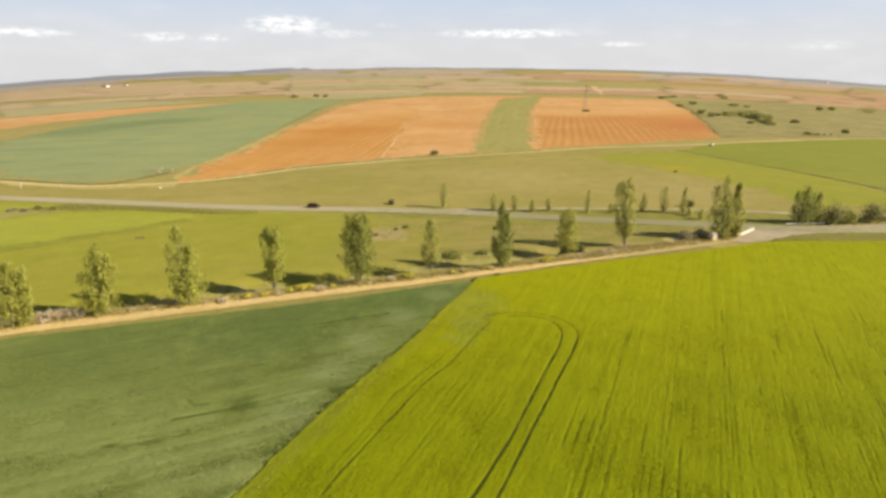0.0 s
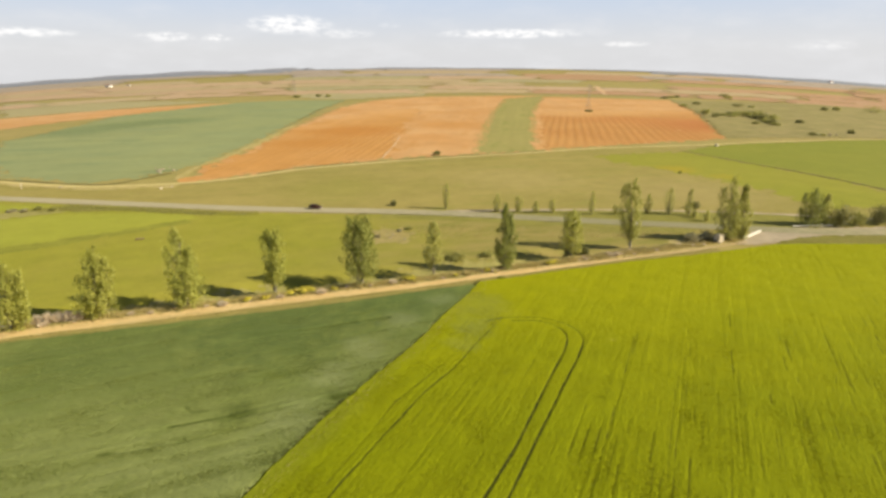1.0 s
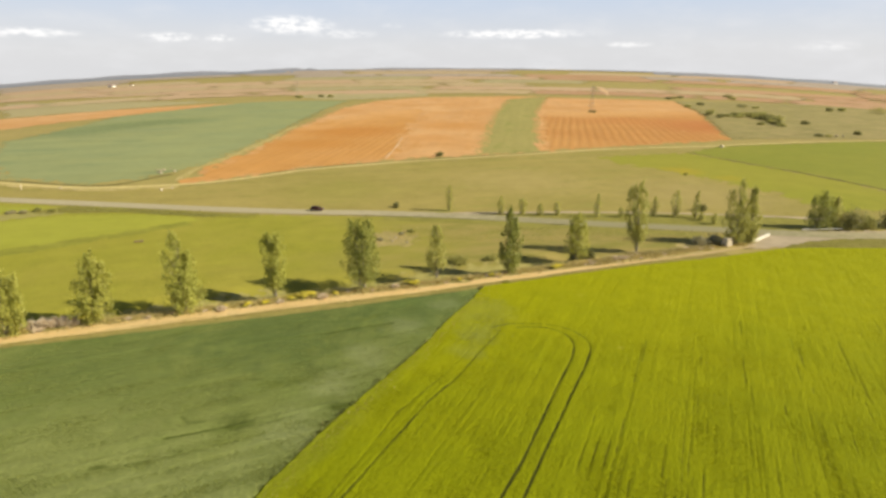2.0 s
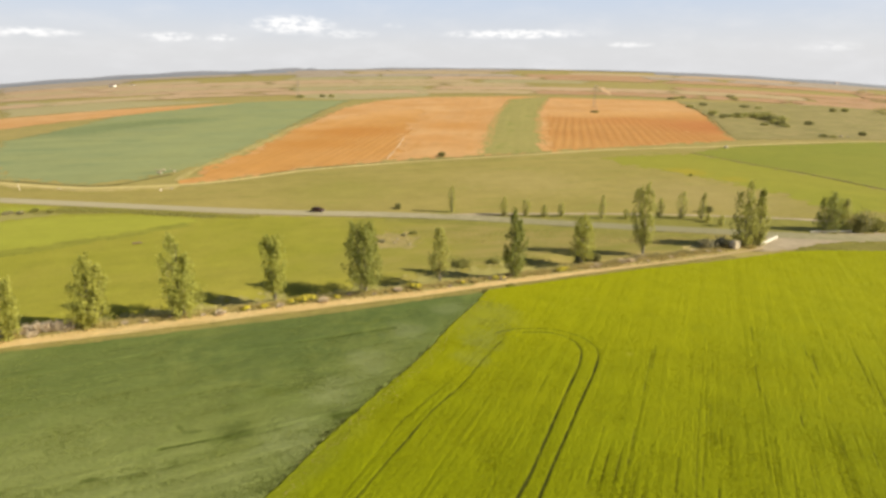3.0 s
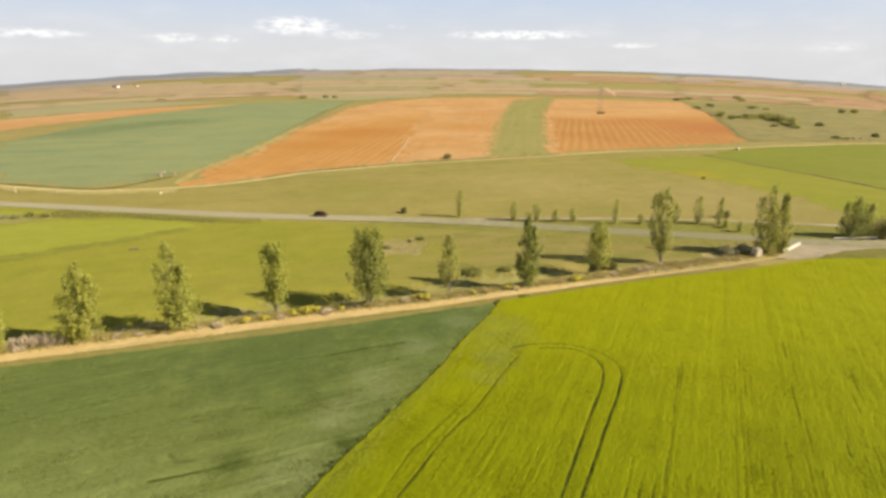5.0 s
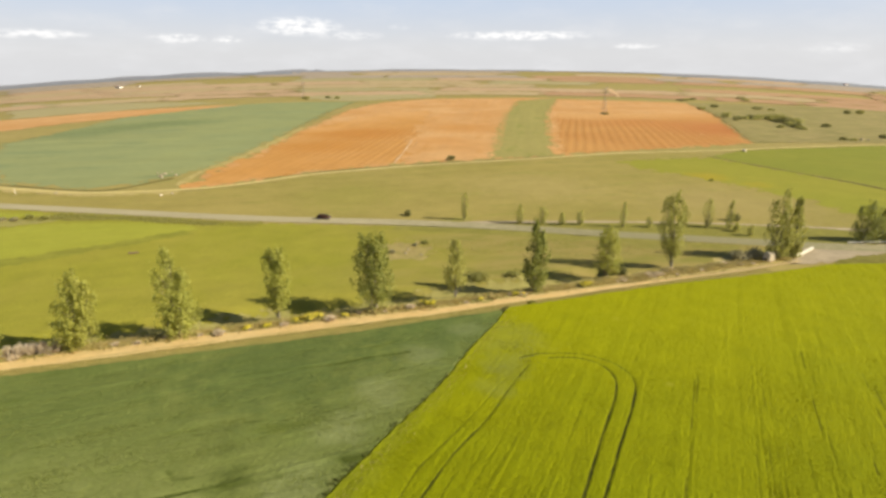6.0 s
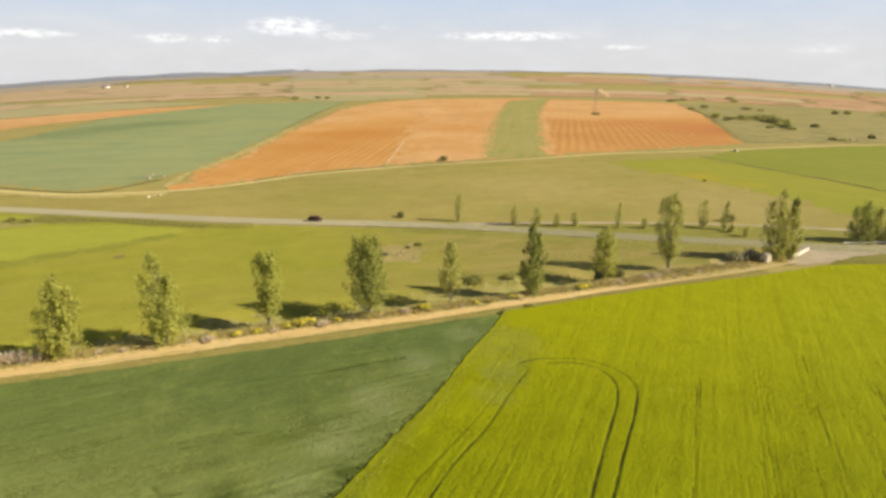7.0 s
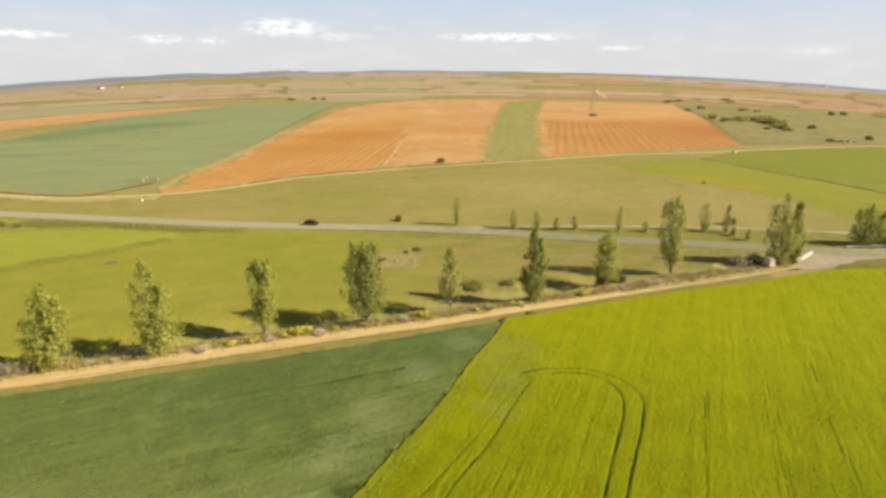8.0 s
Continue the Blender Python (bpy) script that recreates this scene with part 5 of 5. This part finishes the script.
def over_field(corners, skip):
    """Spots spread over a field, thinner far off, clear of the wheel tracks."""
    def place(rng, count):
        found = np.zeros((0, 2))
        while len(found) < count:
            x = rng.uniform(min(p[0] for p in corners), max(p[0] for p in corners), count // 2)
            y = rng.uniform(min(p[1] for p in corners), max(p[1] for p in corners), count // 2)
            keep = inside_of(x, y, corners) & (rng.rand(count // 2) < np.clip(1.5 - y / 72, 0.06, 1))
            for points in skip:
                keep &= line_distance(x, y, points[0]) > points[1]
            found = np.concatenate([found, np.stack([x, y], 1)[keep]])
        return found[:count]
    return place


north_verge, south_verge = beside(TRACK, 3.1)[1:], beside(TRACK, -1.9)[1:-1]
barley_gaps = [(points, width * 1.05) for points, width, deep in barley_tracks if deep > 0.13 and width > 0.12]
tufts("barley_blades", 150000, over_field([(9.5, 112), (28.4, 118.6), (43, 123.4), (66.6, 130.2), (92, 137.4), (135, 138), (110, 90), (60, 42), (-23, 46), (-16.5, 61), (-8.5, 77.5), (-2.8, 88)], barley_gaps),
      0.2, CROP_BLADES, "upright yellow-green barley blades", 21, 2, 0.05, 0.53)
tufts("wheat_blades", 130000, over_field([(-95, 76), (-76, 83), (-41.2, 93.8), (-21, 100), (-3, 106.6), (6, 109), (-4.2, 87.5), (-9.7, 77), (-15.8, 65), (-20.2, 56), (-24, 47), (-60, 46)], [(points, width * 0.8) for points, width, deep in wheat_tracks if deep > 0.07]),
      0.2, WHEAT_BLADES, "upright blue-green wheat blades", 22, 2, 0.06, 0.34)
tufts("verge_grass", 9000, along_line(north_verge, 0.9), 0.5, DRY_BLADES, "tall dry grass tufts along the track", 1)
tufts("verge_grass", 2200, along_line(south_verge, 0.3), 0.22, DRY_BLADES, "dry grass fringe between track and crop", 2)
tufts("verge_grass", 1100, along_line([(-128, 178.5), (-100, 174.2), (-76, 170), (-60, 169)], 1.5), 0.32, LEAF_OLIVE, "rough tufts on the bank below the road", 6, 4, 0.1)
# weed tufts coloured dark to carry the shadow line along the crop edge
tufts("boundary_weeds", 330, along_line([(x - 0.5, y + 0.1) for x, y in EDGE[3:-1]], 0.16), 0.2, SHADED_WEED_LEAVES, "thin shadow-dark line of weeds between barley and wheat", 4, 2, 0.07, 0.42)
tufts("boundary_weeds", 150, clumped([(-5.4, 84.2), (-7.3, 80.8), (-13.6, 69.4), (-14.8, 67.0), (-16.3, 64.7), (-16.7, 63.4), (-17.8, 60.8), (-10.8, 74.6), (-18.8, 58.4), (-4.3, 86.8)], 0.3), 0.26, SHADED_WEED_LEAVES, "small dark weed clumps at the wheat's edge", 7, 2, 0.08, 0.42)
tufts("boundary_weeds", 700, along_line([(x + 1.3, y - 0.6) for x, y in EDGE[:-1]], 0.7), 0.3, DRY_BLADES, "pale weeds at the barley edge", 5, 2, 0.06, 0.5)
tufts("corner_weeds", 1500, clumped([(5, 101.5), (8.7, 100), (6.5, 96), (9.5, 94), (5, 90.5), (2.8, 83), (7.5, 103.5), (3.4, 86.5)], 1.5), 0.24, GREY_WEEDS, "grey-green weeds among thin barley", 8, 2, 0.07, 0.5)
tufts("meadow_tufts", 3000, over_box(-20, 80, 143, 156), 0.22, DRY_BLADES, "scattered dry tufts in the meadow", 3, 2)


# ---- buildings, pylons, car, stones ----
def pylon(x, y, tall, label):
    """A lattice power pylon with three arms."""
    ob = base_at("power_pylon", x, y, 20)
    foot, neck = tall * 0.085, tall * 0.022

    def corner(k, f):
        w = foot + (neck - foot) * min(1, f / 0.72)
        return Vector(((-w, w, w, -w)[k], (-w, -w, w, w)[k], f * tall))
    for k in range(4):
        bm = bmesh.new()
        rod(bm, corner(k, 0), corner(k, 0.72), 0.075, 0.06, 5)
        rod(bm, corner(k, 0.72), corner(k, 1.0), 0.06, 0.05, 5)
        part("leg", bm, STEEL, ob)
    bm = bmesh.new()
    levels = [0, 0.14, 0.27, 0.39, 0.5, 0.6, 0.69, 0.78, 0.87, 0.96]
    for a, b in zip(levels[:-1], levels[1:]):
        for k in range(4):
            rod(bm, corner(k, a), corner((k + 1) % 4, b), 0.04, 0.04, 4)
            rod(bm, corner((k + 1) % 4, a), corner(k, b), 0.04, 0.04, 4)
    part("bracing", bm, STEEL, ob)
    for f, reach in ((0.74, 0.15), (0.85, 0.12), (0.95, 0.1)):
        bm = bmesh.new()
        for s in (-1, 1):
            tip = Vector((s * reach * tall, 0, f * tall))
            for dy in (-neck, neck):
                rod(bm, (s * neck, dy, f * tall), tip, 0.08, 0.06, 4)
            rod(bm, (s * neck, 0, f * tall + 0.05 * tall), tip, 0.07, 0.05, 4)
            rod(bm, tip, tip - Vector((0, 0, 0.05 * tall)), 0.12, 0.12, 6)
        part("crossarm", bm, STEEL, ob)
    return tagged(ob, label, "pylon", "power pylons")


pylon(142.6, 562.8, 26.0, "grey steel lattice power pylon on ploughed soil")
pylon(-213.4, 812.1, 24.0, "far grey steel lattice power pylon")


def farm_building(x, y, long, deep, tall, turn, label):
    """A low gabled farm building with door and windows."""
    ob = base_at("farm_building", x, y, turn, -0.3)
    bm = bmesh.new()
    box(bm, long, deep, tall)
    part("wall", bm, WHITEWASH, ob, "whitewashed wall")
    bm = bmesh.new()
    top = tall + deep * 0.22
    over, t = 0.6, 0.25
    rows = [bm.verts.new((s * (long / 2 + over), w, h)) for s in (-1, 1) for w, h in ((-deep / 2 - over, tall - 0.1), (0, top), (deep / 2 + over, tall - 0.1), (deep / 2 + over, tall - 0.1 + t), (0, top + t), (-deep / 2 - over, tall - 0.1 + t))]
    a, b = rows[:6], rows[6:]
    for k in range(6):
        bm.faces.new((a[k], a[(k + 1) % 6], b[(k + 1) % 6], b[k]))
    bm.faces.new(a[::-1])
    bm.faces.new(b)
    part("roof", bm, ROOF_TILE, ob, "low pitched clay roof")
    for n in range(3):
        bm = bmesh.new()
        box(bm, 1.6, 0.2, 1.6, -long / 2 + long * (n + 0.7) / 3.2, -deep / 2 - 0.05, tall * 0.45)
        part("window", bm, CAR_GLASS, ob)
    bm = bmesh.new()
    box(bm, 3.2, 0.24, tall * 0.75, long * 0.4, -deep / 2 - 0.05, 0)
    part("door", bm, OLD_WOOD, ob)
    return tagged(ob, label, "building", "far farm buildings")


farm_building(-912.7, 1551, 20, 10, 5, -28, "long white farm building, far across the plain")
farm_building(-885, 1600, 10, 7, 3, -20, "white farm shed, far across the plain")
farm_building(1990, 2950, 30, 14, 6, 30, "white warehouse near the horizon")


def car(x, y, turn):
    """A dark hatchback seen from afar."""
    ob = base_at("car", x, y, turn, 0.22)
    profile = [(-2.05, 0.32), (-2.1, 0.62), (-2.02, 0.92), (-1.1, 0.98), (0.9, 0.98), (1.75, 0.84), (2.05, 0.66), (2.1, 0.4), (2.0, 0.28), (-1.95, 0.26)]
    bm = bmesh.new()
    sides = [[bm.verts.new((px, s * (0.86 if z > 0.4 else 0.82), z)) for px, z in profile] for s in (-1, 1)]
    for k in range(len(profile)):
        n = (k + 1) % len(profile)
        bm.faces.new((sides[0][k], sides[0][n], sides[1][n], sides[1][k]))
    bm.faces.new(sides[0][::-1])
    bm.faces.new(sides[1])
    bmesh.ops.recalc_face_normals(bm, faces=bm.faces)
    bmesh.ops.bevel(bm, geom=bm.edges[:], offset=0.05, segments=2, affect="EDGES")
    part("body", bm, CAR_PAINT, ob, "dark body", True)
    roof = [(-1.95, 0.95), (-1.6, 1.38), (-1.1, 1.47), (0.1, 1.46), (0.55, 1.36), (1.15, 0.95)]
    bm = bmesh.new()
    sides = [[bm.verts.new((px, s * (0.82 - 0.32 * (z - 0.95)), z)) for px, z in roof] for s in (-1, 1)]
    for k in range(len(roof) - 1):
        bm.faces.new((sides[0][k], sides[0][k + 1], sides[1][k + 1], sides[1][k]))
    bm.faces.new(sides[0][::-1])
    bm.faces.new(sides[1])
    bmesh.ops.recalc_face_normals(bm, faces=bm.faces)
    bmesh.ops.bevel(bm, geom=bm.edges[:], offset=0.04, segments=2, affect="EDGES")
    part("cabin", bm, CAR_PAINT, ob, "", True)
    for s in (-1, 1):
        for a, b in ((-1.55, -0.5), (-0.42, 0.6)):
            bm = bmesh.new()
            corners = [(a, 1.0), (b + (0.25 if b > 0 else 0), 1.0), (b - (0.12 if b > 0 else 0), 1.34), (a + (0.18 if a < -1 else 0), 1.36)]
            ring = [bm.verts.new((px, s * (0.835 - 0.32 * (z - 0.95)), z)) for px, z in corners]
            bm.faces.new(ring)
            bmesh.ops.solidify(bm, geom=bm.faces[:], thickness=0.012)
            part("side_window", bm, CAR_GLASS, ob)
    for name, a, b in (("windscreen", (1.13, 1.0), (0.6, 1.35)), ("rear_window", (-1.94, 1.0), (-1.64, 1.35))):
        bm = bmesh.new()
        out = 0.03 if a[0] > 0 else -0.03
        bm.faces.new([bm.verts.new(v) for v in ((a[0] + out, -0.7, a[1]), (a[0] + out, 0.7, a[1]), (b[0] + out, 0.6, b[1]), (b[0] + out, -0.6, b[1]))])
        bmesh.ops.solidify(bm, geom=bm.faces[:], thickness=0.012)
        part(name, bm, CAR_GLASS, ob)
    for px in (-1.3, 1.3):
        for s in (-1, 1):
            bm = bmesh.new()
            rod(bm, (px, s * 0.68, 0.31), (px, s * 0.88, 0.31), 0.31, 0.31, 18)
            wheel = part("wheel", bm, RUBBER, ob, "black tyre")
            bm = bmesh.new()
            rod(bm, (px, s * 0.86, 0.31), (px, s * 0.895, 0.31), 0.2, 0.17, 12)
            part("rim", bm, ALLOY, wheel, "silver alloy rim")
    for px, name, mat in ((2.06, "headlight", LAMP_GLASS), (-2.08, "tail_light", TAIL_RED)):
        for s in (-1, 1):
            bm = bmesh.new()
            box(bm, 0.1, 0.36, 0.15, px, s * 0.6, 0.66, 0.02)
            part(name, bm, mat, ob)
    return tagged(ob, "very dark hatchback standing on the country road", "car")


car(-42.4, 175.0, -4)


def stone(name, x, y, size, seed, material=None, label="pale field stone on dry grass", flat=0.7):
    bm = bmesh.new()
    bmesh.ops.create_icosphere(bm, subdivisions=2, radius=size)
    for v in bm.verts:
        v.co *= 1 + 0.28 * noise.noise(v.co * (1.3 / size) + Vector((seed * 7.1, seed, 0)))
        v.co.z = v.co.z * flat + size * flat * 0.55
    ob = part(name, bm, material or STONE)
    ob.matrix_basis = pose(x, y, rise_at(x, y), 0, 0, seed * 47)
    return tagged(ob, label, "stone", "field stones")


stone("boulder", -107.6, 205.2, 0.6, 1, ROUGH_CONCRETE, "pale tan boulder beside the earth track")
stone("boulder", 156.5, 320.0, 1.2, 2, ROUGH_CONCRETE, "pale tan boulder beside the field track")
for n in range(9):
    rng = random.Random(40 + n)
    stone("boulder", -125.3 + rng.uniform(-6, 6), 245 + rng.uniform(-8, 7), rng.uniform(0.4, 0.85), n + 3, STONE, "pale boulder in a cleared stone heap")
for n in range(6):
    rng = random.Random(60 + n)
    stone("boulder", -14.5 + rng.uniform(-4, 4), 146 + rng.uniform(-5, 5), rng.uniform(0.18, 0.34), n + 20, STONE, "pale stone on bare earth")
for x, y, s in ((-147.2, 207.5, 0.6), (-141, 206, 0.4), (258, 374, 1.2), (262, 373.5, 0.9), (-105, 208, 0.5)):
    stone("boulder", x, y, s, int(abs(x)), STONE)


def log(x, y, turn):
    bm = bmesh.new()
    rod(bm, (-1.1, 0, 0.24), (1.1, 0.1, 0.24), 0.26, 0.2, 12)
    rod(bm, (0.3, 0, 0.4), (0.7, 0.3, 0.75), 0.09, 0.05, 6)
    bmesh.ops.bevel(bm, geom=[e for e in bm.edges if e.calc_length() > 1], offset=0.03, segments=1, affect="EDGES")
    ob = part("fallen_log", bm, OLD_WOOD)
    ob.matrix_basis = pose(x, y, 0.02, 0, 0, turn)
    return tagged(ob, "dark weathered log lying in the meadow", "log")


log(-82.4, 142.2, 12)


def parapet(a, b, tall, thick, label):
    """A low concrete wall with a coping."""
    a, b = Vector(a), Vector(b)
    turn = math.degrees(math.atan2(b.y - a.y, b.x - a.x))
    mid = (a + b) / 2
    ob = base_at("parapet", mid.x, mid.y, turn)
    bm = bmesh.new()
    box(bm, (b - a).length, thick, tall, bevel=0.03)
    part("wall", bm, CONCRETE, ob)
    bm = bmesh.new()
    box(bm, (b - a).length + 0.15, thick + 0.16, 0.14, z=tall - 0.01, bevel=0.03)
    part("coping", bm, CONCRETE, ob)
    return tagged(ob, label, "parapet")


parapet((80.6, 143.0), (88.6, 149.6), 0.6, 0.4, "low white concrete culvert parapet")


def guard_rail(a, b, label):
    a, b = Vector(a), Vector(b)
    length = (b - a).length
    ob = base_at("guard_rail", a.x, a.y, math.degrees(math.atan2(b.y - a.y, b.x - a.x)))
    for n in range(int(length / 4) + 1):
        bm = bmesh.new()
        box(bm, 0.14, 0.12, 0.72, n * 4, 0.1, 0.0, 0.01)
        part("post", bm, STEEL, ob)
    bm = bmesh.new()
    shape = [(0.0, 0.42), (-0.07, 0.48), (-0.07, 0.54), (0.0, 0.6), (-0.07, 0.66), (-0.07, 0.72), (0.0, 0.78), (0.03, 0.78), (0.03, 0.42)]
    ends = [[bm.verts.new((x, y, z)) for y, z in shape] for x in (-0.3, length + 0.3)]
    for k in range(len(shape)):
        n = (k + 1) % len(shape)
        bm.faces.new((ends[0][k], ends[0][n], ends[1][n], ends[1][k]))
    bm.faces.new(ends[0][::-1])
    bm.faces.new(ends[1])
    bmesh.ops.recalc_face_normals(bm, faces=bm.faces)
    part("rail", bm, CONCRETE, ob, "pale painted rail beam")
    return tagged(ob, label, "guard rail")


guard_rail((100.5, 153.8), (112.0, 154.6), "low pale guard rail along the junction")


def culvert_block(x, y):
    ob = base_at("concrete_block", x, y, 25)
    bm = bmesh.new()
    box(bm, 2.5, 1.8, 2.2, bevel=0.2)
    for v in bm.verts:
        v.co += Vector((noise.noise(v.co * 1.1), noise.noise(v.co * 1.3 + Vector((5, 0, 0))), 0)) * 0.12
        v.co.x *= 1 - 0.12 * v.co.z
    part("block", bm, ROUGH_CONCRETE, ob)
    bm = bmesh.new()
    box(bm, 0.12, 0.8, 0.9, -1.2, 0, 0.0, 0.02)
    part("opening", bm, OLD_WOOD, ob, "dark pipe opening cover")
    return tagged(ob, "pale concrete culvert block beside bramble bushes", "concrete block")


culvert_block(72.4, 140.3)


def marker_post(x, y):
    ob = base_at("marker_post", x, y)
    bm = bmesh.new()
    rod(bm, (0, 0, 0), (0, 0, 2.2), 0.17, 0.15, 10)
    part("post", bm, ROUGH_CONCRETE, ob)
    bm = bmesh.new()
    rod(bm, (0, 0, 2.2), (0, 0, 2.35), 0.19, 0.08, 10)
    part("cap", bm, ROUGH_CONCRETE, ob)
    return tagged(ob, "short tan concrete post beside the earth track", "post")


marker_post(-160.6, 205.4)
